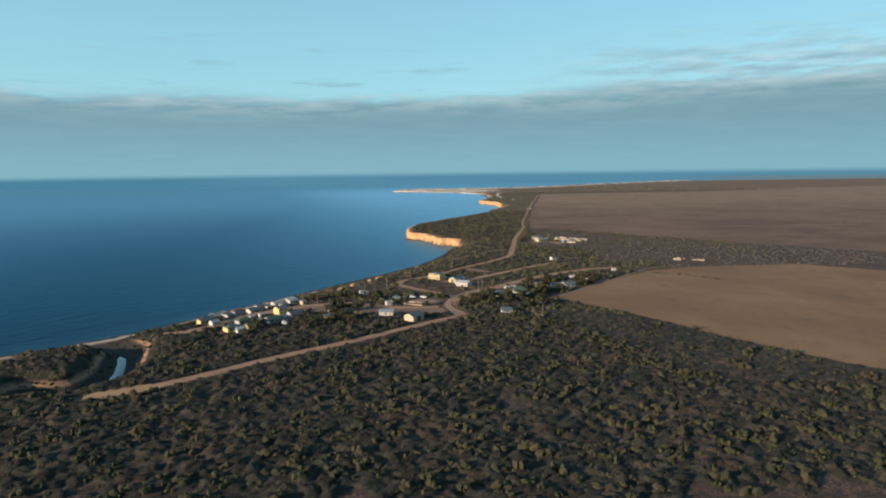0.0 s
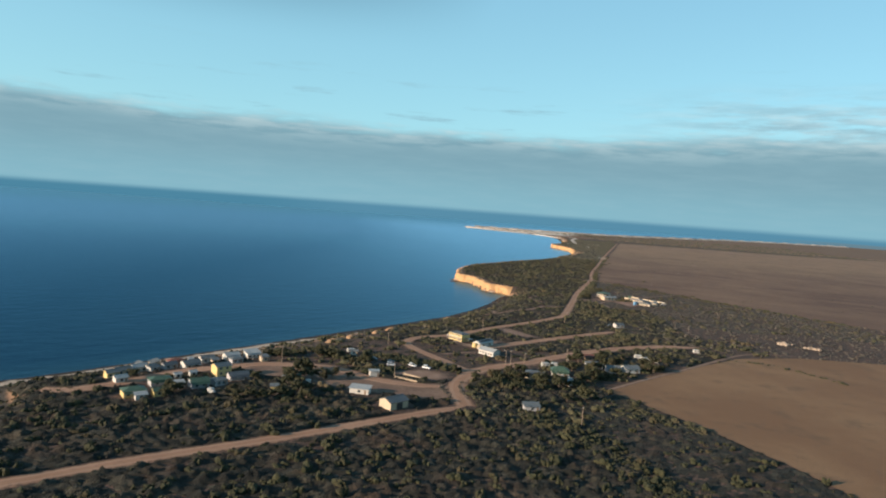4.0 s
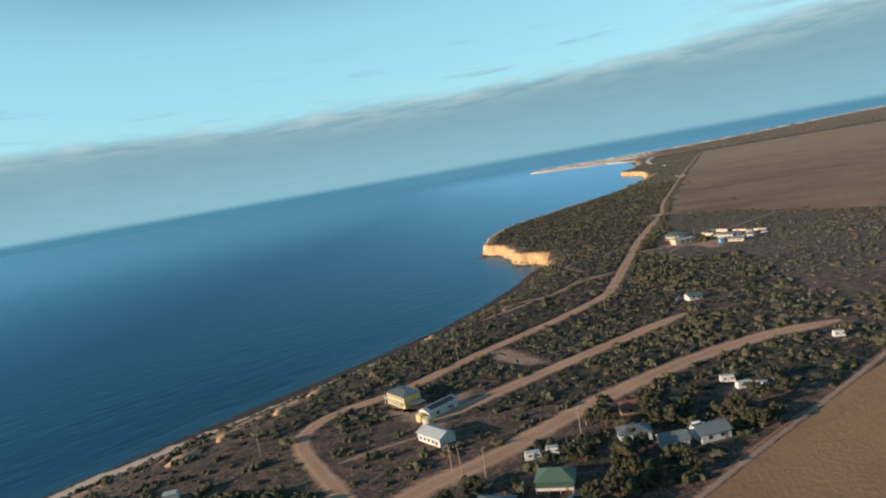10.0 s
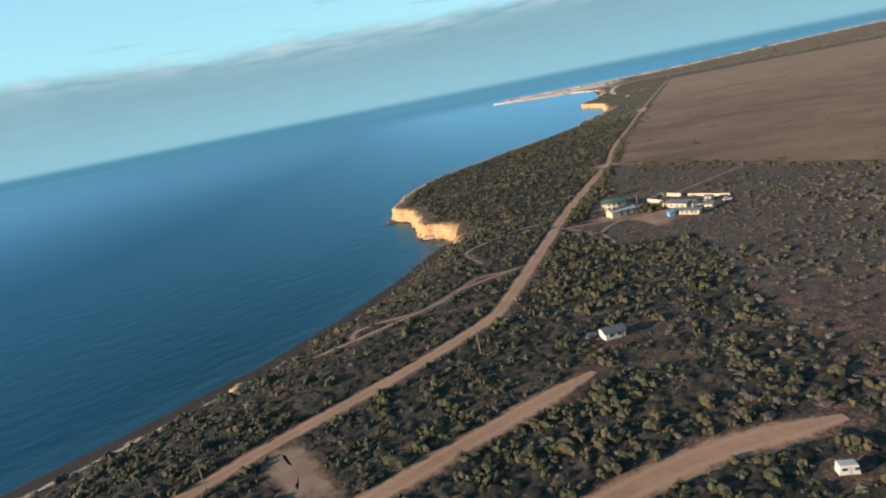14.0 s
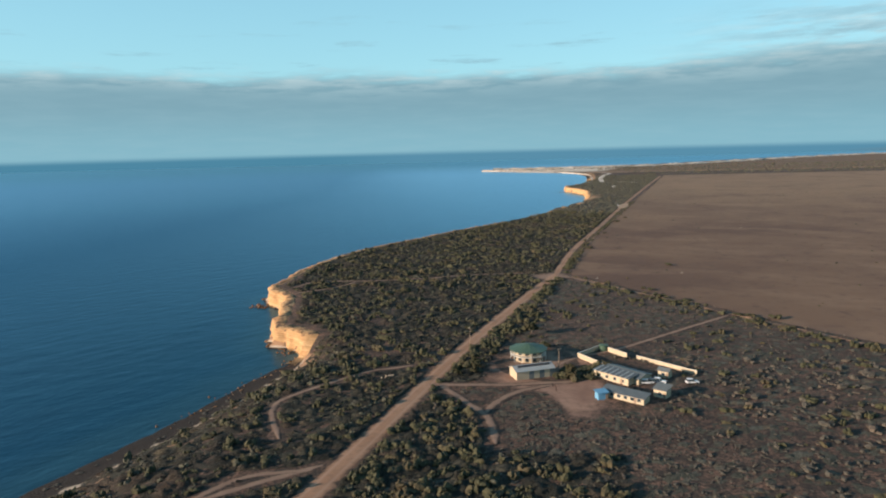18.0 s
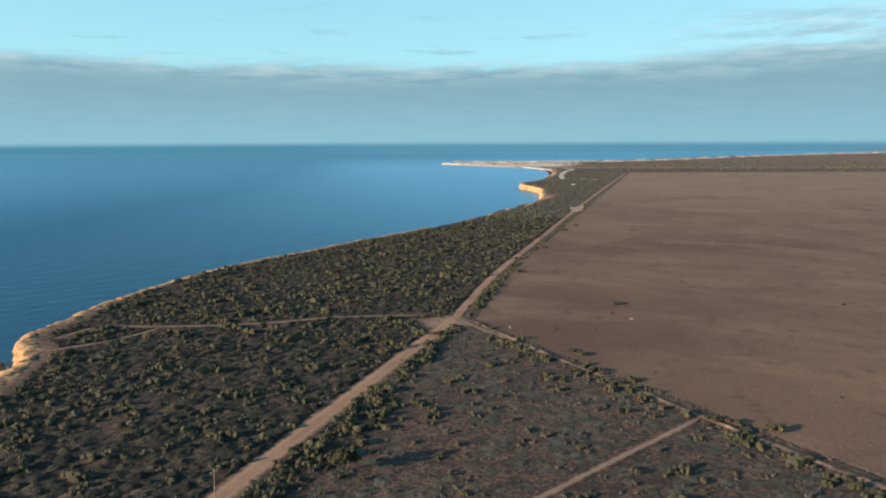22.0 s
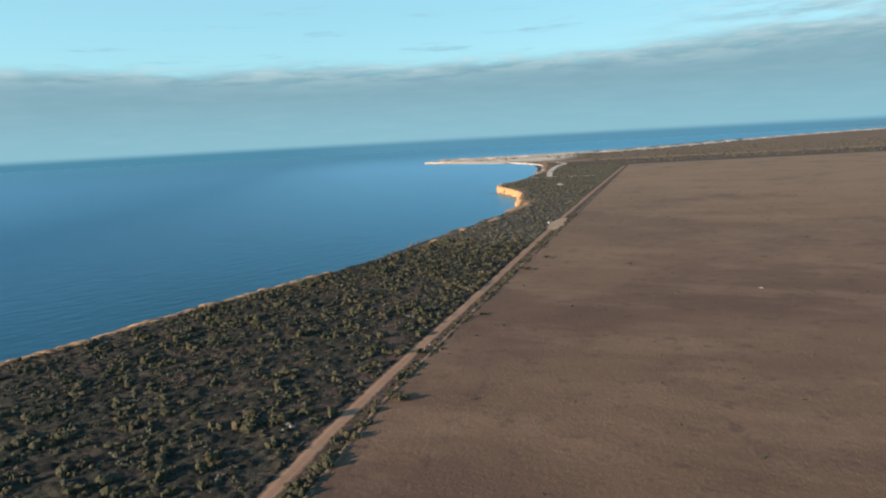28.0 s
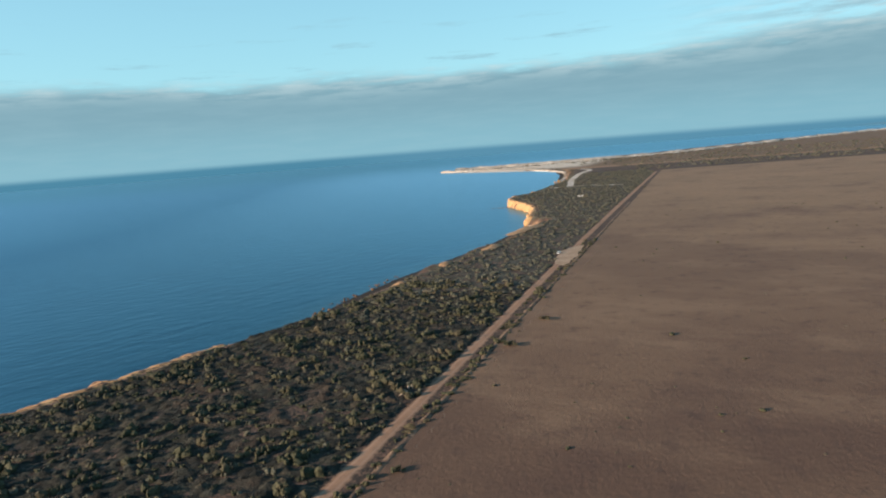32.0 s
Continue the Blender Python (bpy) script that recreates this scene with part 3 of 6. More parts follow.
ROADS = {
    "north_road": ([(-43.8, 150.8), (-37.8, 164.4), (-51.9, 183.8), (-64.8, 200.8), (-79.4, 220.6), (-81.8, 236.3), (-73.7, 251.7), (-57.4, 262.2), (-46.1, 276.1),
                    (-21.0, 312.5), (9.9, 349.5), (36.5, 389), (41, 402), (46.5, 426), (53.5, 459), (64, 511), (76, 570), (96.8, 652), (121, 742), (124, 752)], 6.6),
    "strip_road": ([(121, 742), (137.6, 850.2), (176.5, 1017.1), (212.2, 1178.5), (291.3, 1521.4), (440, 2140)], 4.6),
    "east_road": ([(-41, 104), (-43.1, 115.0), (-46.1, 133.6), (-43.8, 150.8), (-36.8, 169.2), (-25.5, 183.9), (-8.3, 197.1), (8.6, 217.7), (33.2, 243.6), (61.4, 267.6), (91.7, 286.5), (123.9, 294.9)], 9.5),
    "middle_road": ([(-33.5, 229.7), (-16.3, 249.0), (9.1, 274.2), (38.7, 303.6), (71.3, 333.8)], 8.0),
    "south_road": ([(-214.4, -37.5), (-197.4, -30.9), (-173.9, -13.4), (-148.7, 11.5), (-106.2, 45.1), (-68.0, 79.8), (-45.9, 98.6), (-41, 104)], 7.0),
    "village_road": ([(-220.0, 76.1), (-206.6, 77.0), (-194.1, 91.8), (-178.6, 122.5), (-155.3, 137.9), (-151.0, 146.2), (-117.8, 152.9), (-103.1, 146.6), (-87.8, 134.2), (-64.6, 130.6), (-48.5, 133.5)], 9.0),
    "driveway": ([(-58.8, 203.1), (-47.3, 211.9), (-35.8, 218.3)], 4.0),
    "coast_track": ([(-32.0, 384.5), (-13.9, 394.9), (7.4, 411.8), (21.2, 436.7), (48, 458)], 4.0),
    "dune_track": ([(-18.2, 389.4), (-23.5, 405.3), (-14.2, 410.2), (2.3, 408.6), (15.8, 421.8), (25.3, 449.6), (46, 455)], 3.5),
    "cliff_track": ([(29.4, 473.4), (15.8, 498.3), (20.3, 509.6), (31.3, 524.3), (42.4, 538.3), (49.9, 540.6), (58.9, 545.5)], 3.0),
    "headland_track": ([(-47, 694), (-43, 708), (-38, 717), (-23, 716), (6, 719), (38, 727), (63, 740), (105, 746)], 3.2),
    "dune_road": ([(234.2, 1889.2), (291.3, 1897.1), (343.8, 1865.1)], 7.0),
    "spit_road": ([(265.4, 1907.2), (276.8, 2065.9), (307.0, 2276.5), (340.8, 2383.5), (323.6, 2528.9)], 9.0),
    "headland_loop": ([(-45.7, 673.9), (-24.9, 690.5), (-15.3, 703.0), (-10, 716)], 2.6),
    "farm_drive": ([(68.0, 523.3), (83.9, 524.2), (96.4, 524.8), (110.5, 527.9), (121.1, 529.4), (126.8, 537.6)], 4.5),
    "field_track": ([(32.0, 153.1), (57.6, 182.1), (87.6, 214.0), (116.6, 245.9), (154.2, 287.9), (191.9, 292.7)], 3.4),
    "farm_loop": ([(90.4, 498.0), (93.0, 507.9), (97.9, 515.5), (103.6, 521.2), (112.2, 525.7)], 4.2),
    "farm_spur": ([(70.7, 524.6), (78.7, 513.9), (84.7, 504.7), (90.7, 496.6), (93.1, 487.8), (94.9, 474.9)], 4.2),
    "fence_track": ([(121, 742), (144.5, 711.5), (168.2, 681.7), (190.3, 654.0), (204.0, 634.3), (224.1, 609.3), (330, 480)], 3.6),
    "yard_track": ([(203.4, 632.4), (166.1, 595.5), (141.2, 569.9), (122.3, 559.0), (112.2, 543.1)], 3.2),
}
FIELDS = {
    "north_field": [(131, 742), (169, 688), (204, 645), (228, 613), (330, 488), (700, 60), (1600, 200), (2300, 2650), (1080, 2215), (458, 2185), (392, 1904), (319, 1590), (251, 1300), (196.5, 1068), (151, 872)],
    "east_field": [(33, 150), (57, 185), (85, 213), (118, 243), (140, 265), (190, 286), (300, 290), (520, 60), (300, -60), (148, -47), (126, -18), (98, 30), (82, 68), (68, 94), (48, 128)],
}


def land_height(x, y):
    """Height of the ground: flat plateau, dune slope or cliff at the coast, creek cut."""
    d = distance(x, y, COAST)
    d = np.where(inside(x, y, LAND), d, -d)
    cliff = step(y, 555, 592) * (1 - step(y, 1060, 1170)) + step(y, 1470, 1510) * (1 - step(y, 1775, 1850))
    ledge = sum(step(y, a - 8, a + 4) * (1 - step(y, b - 4, b + 8)) for a, b in LEDGES)
    gentle = (54 - 28 * step(y, 330, 540)) * (1 - ledge) + 5 * ledge
    foot = 14 + 8 * ledge
    width = gentle * (1 - cliff) + 3.2 * cliff
    far = step(y, 2300, 2700)
    top = np.where(far > 0, -6.0 * far, 0.0)
    rise = np.clip((d - 0.6 * cliff - foot * (1 - cliff)) / width, 0, 1)
    rise = rise * (1 - cliff) * (1.6 - 0.6 * rise) + rise * rise * (3 - 2 * rise) * cliff
    low = SEA_Z + np.clip(d, 0, 18) * 0.07 * (1 - cliff) * (1 - far)
    z = low + (top - low) * np.clip(rise, 0, 1)
    z = np.where(d < 0, np.maximum(SEA_Z + d * 0.25, SEA_Z - 6), z)
    c = distance(x, y, CREEK_LINE)
    cut = (1 - step(c, 5, 20)) * (d > -5)
    z = z * (1 - cut) + np.minimum(z, SEA_Z + 1.6) * cut
    return z


def axis(spans):
    out = []
    for a, b, gap in spans:
        out += list(np.arange(a, b, gap))
    return np.array(out + [spans[-1][1]])


def build_ground():
    xs = axis([(-5000, -600, 400), (-600, -360, 20), (-360, 330, 5), (330, 600, 15), (600, 1600, 50), (1600, 5600, 200)])
    ys = axis([(-4000, -600, 200), (-600, -60, 15), (-60, 780, 5), (780, 1760, 7), (1760, 3600, 20), (3600, 6300, 100)])
    gx, gy = np.meshgrid(xs, ys)
    z = land_height(gx, gy)
    r = np.random.RandomState(3)
    lump = 0.0
    for k in range(1, 5):
        a = r.uniform(0, 6.3, 4)
        lump = lump + np.sin(gx * 0.05 * k + a[0] + 2 * np.sin(gy * 0.03 * k + a[1])) * np.sin(gy * 0.06 * k + a[2]) / k
    z = z + 0.03 * lump * (z > -9) - 0.10
    v = np.stack([gx, gy, z], -1).reshape(-1, 3)
    w = len(xs)
    i = (np.arange(len(ys) - 1)[:, None] * w + np.arange(w - 1)[None]).ravel()
    ob = big_mesh("ground", v, np.stack([i, i + 1, i + w + 1, i + w], 1), GROUND, True)
    inland = np.clip(distance(gx, gy, COAST) / 34, 0, 1).astype(np.float32)
    ob.data.attributes.new("inland", "FLOAT", "POINT").data.foreach_set("value", inland.ravel())
    return ob


ground = tagged(build_ground(), "brown scrubland soil with sandy slopes down to the shore", "ground", kind="structure")


def build_sea():
    xs = axis([(-12000, -800, 2800), (-800, -360, 40), (-360, 300, 12), (300, 900, 100), (900, 12000, 1850)])
    ys = axis([(-8000, -300, 1100), (-300, 1200, 14), (1200, 2900, 25), (2900, 4000, 100), (4000, 12000, 2000)])
    gx, gy = np.meshgrid(xs, ys)
    v = np.stack([gx, gy, np.full(gx.shape, SEA_Z)], -1).reshape(-1, 3)
    w = len(xs)
    i = (np.arange(len(ys) - 1)[:, None] * w + np.arange(w - 1)[None]).ravel()
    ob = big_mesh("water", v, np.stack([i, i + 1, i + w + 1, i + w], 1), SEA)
    near = 1 - np.clip(distance(gx, gy, COAST) / 60, 0, 1)
    ob.data.attributes.new("shallow", "FLOAT", "POINT").data.foreach_set("value", near.ravel().astype(np.float32))
    return tagged(ob, "calm deep blue sea with fine ripples", "sea", kind="structure")


build_sea()


def ribbon(name, points, width, material, lift, seed, gap=2.0, label="", category="road"):
    """A road or track laid on the ground, with uneven edges."""
    p = smooth_line(points, gap)
    t = np.gradient(p, axis=0)
    t /= np.hypot(*t.T)[:, None] + 1e-9
    side = np.stack([-t[:, 1], t[:, 0]], 1)
    s = np.arange(len(p)) * gap
    if width < 7:
        width = width * np.clip(np.minimum(s, s[-1] - s) / 9.0 + 0.35, 0, 1)
    else:
        width = width * np.clip((s[-1] - s) / 22.0 + 0.3, 0, 1)
    cols = []
    for k, at in enumerate((-0.5, -0.25, 0.0, 0.25, 0.5)):
        off = at * width + (wander(s, seed + k, 0.05 * width) + wander(s * 4.7, seed + k + 7, 0.045 * width) if abs(at) == 0.5 else 0)
        q = p + side * np.asarray(off).reshape(-1, 1)
        z = np.maximum(land_height(q[:, 0], q[:, 1]), land_height(p[:, 0], p[:, 1])) + lift - (0.16 if abs(at) == 0.5 else 0.0)
        cols.append(np.concatenate([q, z[:, None]], 1))
    v = np.stack(cols, 1).reshape(-1, 3)
    i = (np.arange(len(p) - 1)[:, None] * 5 + np.arange(4)[None]).ravel()
    ob = big_mesh(name, v, np.stack([i, i + 5, i + 6, i + 1], 1), material, True)
    ob.data.attributes.new("across", "FLOAT", "POINT").data.foreach_set("value", np.tile([1.0, 0.5, 0.0, 0.5, 1.0], len(p)))
    return tagged(ob, label, category, kind="structure")


for k, (name, (points, width)) in enumerate(ROADS.items()):
    wide = width >= 4.55
    width = width if wide else width * 0.78
    ribbon(name, points, width * 1.4, SAND if name in ("dune_road", "spit_road") else ROAD if wide else TRACK, 0.02 + 0.004 * k, 10 * k, 2.0 if wide else 1.5,
           "wide pinkish-brown gravel road" if wide else "narrow sandy vehicle track through the scrub", "road" if wide else "track")


def flat_sheet(name, polygon, material, z, label, category, gap=12.0, seed=1, rag=0.6):
    p = smooth_line(list(polygon) + [polygon[0]], gap, 0)
    rnd = np.random.RandomState(seed)
    bm = bmesh.new()
    vs = [bm.verts.new((x + rnd.uniform(-rag, rag), y + rnd.uniform(-rag, rag), z)) for x, y in p[:-1]]
    face = bm.faces.new(vs)
    bmesh.ops.triangulate(bm, faces=[face])
    bmesh.ops.recalc_face_normals(bm, faces=bm.faces)
    me = bpy.data.meshes.new(name)
    bm.to_mesh(me)
    bm.free()
    me.materials.append(material)
    return tagged(new(name, me), label, category, kind="structure")


def soft_sheet(name, polygon, z, label, category, seed=1, material=YARD_SOIL):
    """Trampled ground that runs out softly into the soil around it."""
    p = smooth_line(list(polygon) + [polygon[0]], 2.0, 2)[:-1]
    mid = p.mean(0)
    r = np.random.RandomState(seed)
    rings = [mid + (p - mid) * k + r.uniform(-0.4, 0.4, p.shape) for k in (0.35, 0.75, 1.15)]
    v = np.concatenate([[mid]] + rings)
    n = len(p)
    i = np.arange(n)
    j = (i + 1) % n
    tri = [np.stack([i * 0, 1 + i, 1 + j], 1)]
    for k in (0, 1):
        a, b = 1 + k * n, 1 + (k + 1) * n
        tri += [np.stack([a + i, b + i, b + j], 1), np.stack([a + i, b + j, a + j], 1)]
    ob = big_mesh(name, np.concatenate([v, np.full((len(v), 1), z)], 1), np.concatenate(tri), material)
    ob.data.attributes.new("across", "FLOAT", "POINT").data.foreach_set("value", np.repeat([0.0, 0.1, 0.45, 1.0], [1, n, n, n]))
    return tagged(ob, label, category, kind="structure")


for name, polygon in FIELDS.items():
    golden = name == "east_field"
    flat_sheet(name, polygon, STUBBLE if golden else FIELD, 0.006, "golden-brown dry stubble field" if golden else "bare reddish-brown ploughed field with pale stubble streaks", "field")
BARE = [(-152.9, 148.7), (-128.6, 154.8), (-107.1, 150.6), (-93.1, 141.3), (-69.6, 134.8), (-53.4, 135.9), (-46.4, 123.7), (-50, 108), (-75, 112), (-110, 118), (-174.9, 136.2)]
CARPARK = [(-82.1, 148.1), (-78.5, 157.0), (-62.5, 165.0), (-47.7, 159.1), (-49.7, 146.4), (-58.0, 140.0), (-70.1, 144.9)]
FARMYARD = [(88, 530), (89, 552), (95, 572), (116, 574), (126, 562), (133, 549), (128, 538), (136, 520), (128, 498), (118, 494), (112, 516), (100, 521)]
LAYBY = [(221.7, 1229.1), (225.6, 1269.2), (234.3, 1288.5), (245.4, 1297.7), (237.0, 1254.0), (227.2, 1216.0)]
YARD = [(-57.0, 244.3), (-53.8, 249.8), (-43.0, 240.8), (-34.4, 244.6), (-30.3, 256.4), (-20.8, 265.3), (-17.1, 254.7), (-20.3, 240.9), (-26.6, 227.5), (-27.7, 217.8), (-40.9, 227.3)]
CLEARING = [(-22.3, 312.8), (-11.7, 311.9), (7.4, 284.9), (8.7, 278.7), (-4.0, 280.6), (-19.7, 295.3)]
JUNCTION = [(101.5, 738.8), (115.5, 746.0), (123.6, 750.8), (137.2, 723.9), (120.0, 731.1), (109.9, 718.3)]
ROUND_YARD = [(91.4, 556.8), (97.6, 573.3), (113.9, 573.8), (122.2, 556.6), (121.8, 538.4), (114.9, 529.3), (94.3, 539.4)]
SANDY = [(-213.7, -40.1), (-212.1, -31.5), (-201.3, -24.5), (-189.2, -22.6), (-180.5, -22.5), (-193.8, -37.0), (-203.3, -41.7)]
flat_sheet("sandy_ground", SANDY, ROAD_SAND, 0.11, "bright orange sandy turning place at the road end", "bare ground", 2.5, rag=1.0)
for name, polygon in (("bare_earth", BARE),):
    flat_sheet(name, polygon, EARTH, -0.02, "bare trampled earth with wheel marks", "bare ground", 2.5, rag=1.0)
flat_sheet("lay_by", LAYBY, GRAVEL, 0.11, "pale gravel lay-by beside the road", "lay-by", 3.0, rag=1.0)
soft_sheet("farm_yard", FARMYARD, -0.012, "reddish bare farm yard earth", "bare ground", 9, FARM_SOIL)
for k, (name, polygon) in enumerate((("car_park", CARPARK), ("house_yard", YARD), ("clearing", CLEARING), ("road_junction", JUNCTION), ("round_yard", ROUND_YARD))):
    soft_sheet(name, polygon, 0.0 + 0.003 * k, "bare trampled earth with soft edges", "bare ground", k)


def build_cliff(name, points, seed, label, low=SEA_Z - 0.6, lip=4.5, gap=1.3, rugged=1.0):
    """A rock face that follows the shore, with a rounded lip on the plateau."""
    p = smooth_line(points, gap, 1)
    t = np.gradient(p, axis=0)
    t /= np.hypot(*t.T)[:, None] + 1e-9
    inward = np.stack([t[:, 1], -t[:, 0]], 1)
    s = np.arange(len(p)) * gap
    back = p + inward * 6.5
    high = np.clip((land_height(back[:, 0], back[:, 1]) - low) / -low, 0.05, 1.0)
    prof = [(-0.7, low), (-0.4, -8.8), (0.2, -7.6), (-0.1, -6.0), (0.5, -4.4), (0.2, -2.8), (0.7, -1.4), (1.4, -0.35), (3.0, 0.10), (lip + 1, 0.06), (lip + 2.5, -0.5)]
    cols = []
    for k, (off, z) in enumerate(prof):
        bulge = wander(s, seed, 0.9 * rugged) + wander(s * 3.1, seed + 20 + k, 0.42 * rugged)
        if k >= 8:
            bulge = wander(s, seed + k, 0.8) + wander(s * 2.3, seed + k + 3, 0.9)
        q = p + inward * (off + bulge)[:, None]
        zz = z + (wander(s * 2.0, seed + 50 + k, 0.25) if 0 < k < 8 else 0.0)
        zz = low + (zz - low) * high
        cols.append(np.concatenate([q, np.broadcast_to(zz, len(p))[:, None]], 1))
    v = np.stack(cols, 1).reshape(-1, 3)
    m = len(prof)
    i = (np.arange(len(p) - 1)[:, None] * m + np.arange(m - 1)[None]).ravel()
    return tagged(big_mesh(name, v, np.stack([i, i + m, i + m + 1, i + 1], 1), CLIFF), label, "cliff", kind="structure")


build_cliff("cliff", shore_part((-8, 574), (-9, 930)), 5, "sheer orange sandstone sea cliff in low sun", lip=6.0, rugged=1.3)
build_cliff("cliff", shore_part((-9, 930), (80, 1127)), 8, "low broken orange cliff edge above the sea", gap=2.5, lip=5.0, rugged=3.0)
build_cliff("cliff", shore_part((190, 1470), (188, 1866)), 11, "ledged orange sandstone headland cliff", gap=2.0, rugged=2.2)
for k, line in enumerate(([(147, 1234), (151, 1246), (155, 1256)], [(168, 1290), (174, 1304), (181, 1318), (186, 1330)], [(188, 1358), (199, 1382), (208, 1410), (214, 1432), (220, 1460)])):
    build_cliff("rock_ledge", line, 60 + k, "pale orange sandstone ledge on the coastal slope", low=-5.5, gap=1.5, lip=3.0, rugged=1.6)


def build_dunes(name, points, width, height, seed, gap=14.0):
    """Pale dune ridges along the far beach."""
    p = smooth_line(points, gap, 1)
    t = np.gradient(p, axis=0)
    t /= np.hypot(*t.T)[:, None] + 1e-9
    side = np.stack([t[:, 1], -t[:, 0]], 1)
    s = np.arange(len(p)) * gap
    r = np.random.RandomState(seed)
    n = 14
    cols = []
    for k in range(n):
        u = k / (n - 1)
        q = p + side * (u * width + wander(s * 0.3, seed + k, width * 0.05))[:, None]
        hump = math.sin(math.pi * u) ** 0.7 * height * (1 + wander(s * 0.6, seed + 40 + k // 3, 0.22))
        z = -7.5 + hump * (0.55 + 0.45 * np.sin(s * 0.05 + 5 * u + 2 * np.sin(s * 0.013 + u * 9))) + r.uniform(-0.5, 0.5, len(p)) * (0 < k < n - 1)
        cols.append(np.concatenate([q, (z - (3.0 if k in (0, n - 1) else 0))[:, None]], 1))
    v = np.stack(cols, 1).reshape(-1, 3)
    i = (np.arange(len(p) - 1)[:, None] * n + np.arange(n - 1)[None]).ravel()
    return tagged(big_mesh(name, v, np.stack([i, i + n, i + n + 1, i + 1], 1), SAND, True), "long pale beach dunes at the far shore", "dunes", kind="structure")


build_dunes("dunes", [(-104, 3040), (-60, 3000), (10, 2935), (150, 2840), (300, 2860)], -24, 3.4, 3, gap=7.0)
build_dunes("dunes", [(-60, 3060), (200, 3060), (420, 3080), (600, 3190), (814, 3333), (1114, 3646), (1490, 4036), (1914, 4415), (2700, 4900)], -110, 8.0, 4)
build_dunes("beach", [(246, 2106), (286, 2367), (266, 2600), (160, 2815)], 12, 1.2, 5)


ribbon("creek", [(-236.9, 55.7), (-232.3, 46.9), (-227.5, 32.6), (-223.8, 19.4), (-223.5, 8.2), (-231.0, -3.3)], 4.5, CREEK, 0.22, 77, 2.0, "still pale-blue tidal creek water", "creek")


# ---- scrub ----
def bush_shape(seed, leaves, radius=1.0, height=0.8, leaf=0.42, lobes=3):
    """One bush as a few ragged mounds of foliage with loose sprays on them: triangles' corners."""
    r = np.random.RandomState(seed)
    tri, skin = [], []
    for k in range(lobes):
        a, out = r.uniform(0, math.tau), (0.0 if lobes == 1 else r.uniform(0.3, 0.8)) * radius
        cx, cy = math.cos(a) * out, math.sin(a) * out
        wide = radius * (r.uniform(0.8, 1.0) if lobes == 1 else r.uniform(0.34, 0.62))
        high = height * (1.0 if k == 0 else r.uniform(0.55, 0.95))
        turn = r.uniform(0, 6)
        rings = []
        for z, w in ((-0.08, 0.85), (0.60, 0.95)):
            rings.append([np.array((cx + math.cos(turn + i * 1.0472) * wide * w * r.uniform(0.7, 1.25), cy + math.sin(turn + i * 1.0472) * wide * w * r.uniform(0.7, 1.25),
                                    high * (z + (r.uniform(-0.18, 0.2) if z > 0 else 0)))) for i in range(6)])
        top = np.array((cx + r.uniform(-0.25, 0.25) * wide, cy + r.uniform(-0.25, 0.25) * wide, high * 0.95))
        for i in range(6):
            j = (i + 1) % 6
            tri += [rings[0][i], rings[0][j], rings[1][j], rings[0][i], rings[1][j], rings[1][i], rings[1][i], rings[1][j], top]
            skin += [rings[1][i], (rings[1][i] + top) / 2, (rings[1][i] + rings[0][i]) / 2]
    for k in range(leaves):
        c = skin[r.randint(0, len(skin))] + r.normal(0, 0.08, 3) * radius
        n = c * (0.7, 0.7, 0.9) + r.normal(0, 0.4, 3) + (0, 0, 0.3)
        n /= np.linalg.norm(n) + 1e-9
        a = np.cross(n, r.normal(0, 1, 3))
        a /= np.linalg.norm(a) + 1e-9
        b = np.cross(n, a)
        w, h = leaf * r.uniform(0.40, 0.85), leaf * r.uniform(0.7, 1.3)
        q = [c + a * w, c + b * h, c - a * w * r.uniform(0.6, 1), c - b * h * r.uniform(0.5, 1)]
        tri += [q[0], q[1], q[2], q[0], q[2], q[3]]
    return np.array(tri)


SHAPES = [bush_shape(40 + k, 9, leaf=0.20, lobes=4) for k in range(14)]
HEATH = [bush_shape(90 + k, 4, leaf=0.30, height=0.6, lobes=2) for k in range(8)]
MATS = [bush_shape(200 + k, 3, leaf=0.40, height=0.36, lobes=1) for k in range(8)]
THIN = [bush_shape(60 + k, 4, leaf=0.34, lobes=1) for k in range(8)]


def scatter(name, box, count, allow, size, material, label, category, seed, shapes=SHAPES, tall=1.0, clump=0.0):
    """Bushes over a stretch of the plan, as one mesh."""
    r = np.random.RandomState(seed)
    x, y = r.uniform(box[0], box[2], count), r.uniform(box[1], box[3], count)
    if clump:
        f = np.sin(x * 0.11 + 2 * np.sin(y * 0.07)) * np.sin(y * 0.13 + 2 * np.sin(x * 0.05)) + 0.5 * np.sin(x * 0.31 + y * 0.23)
        keep = r.uniform(-1, 1, count) < f + (1 - clump) * 2 - 0.6
        x, y = x[keep], y[keep]
    keep = allow(x, y)
    x, y = x[keep], y[keep]
    return plant(name, x, y, r, size, material, label, category, shapes, tall)


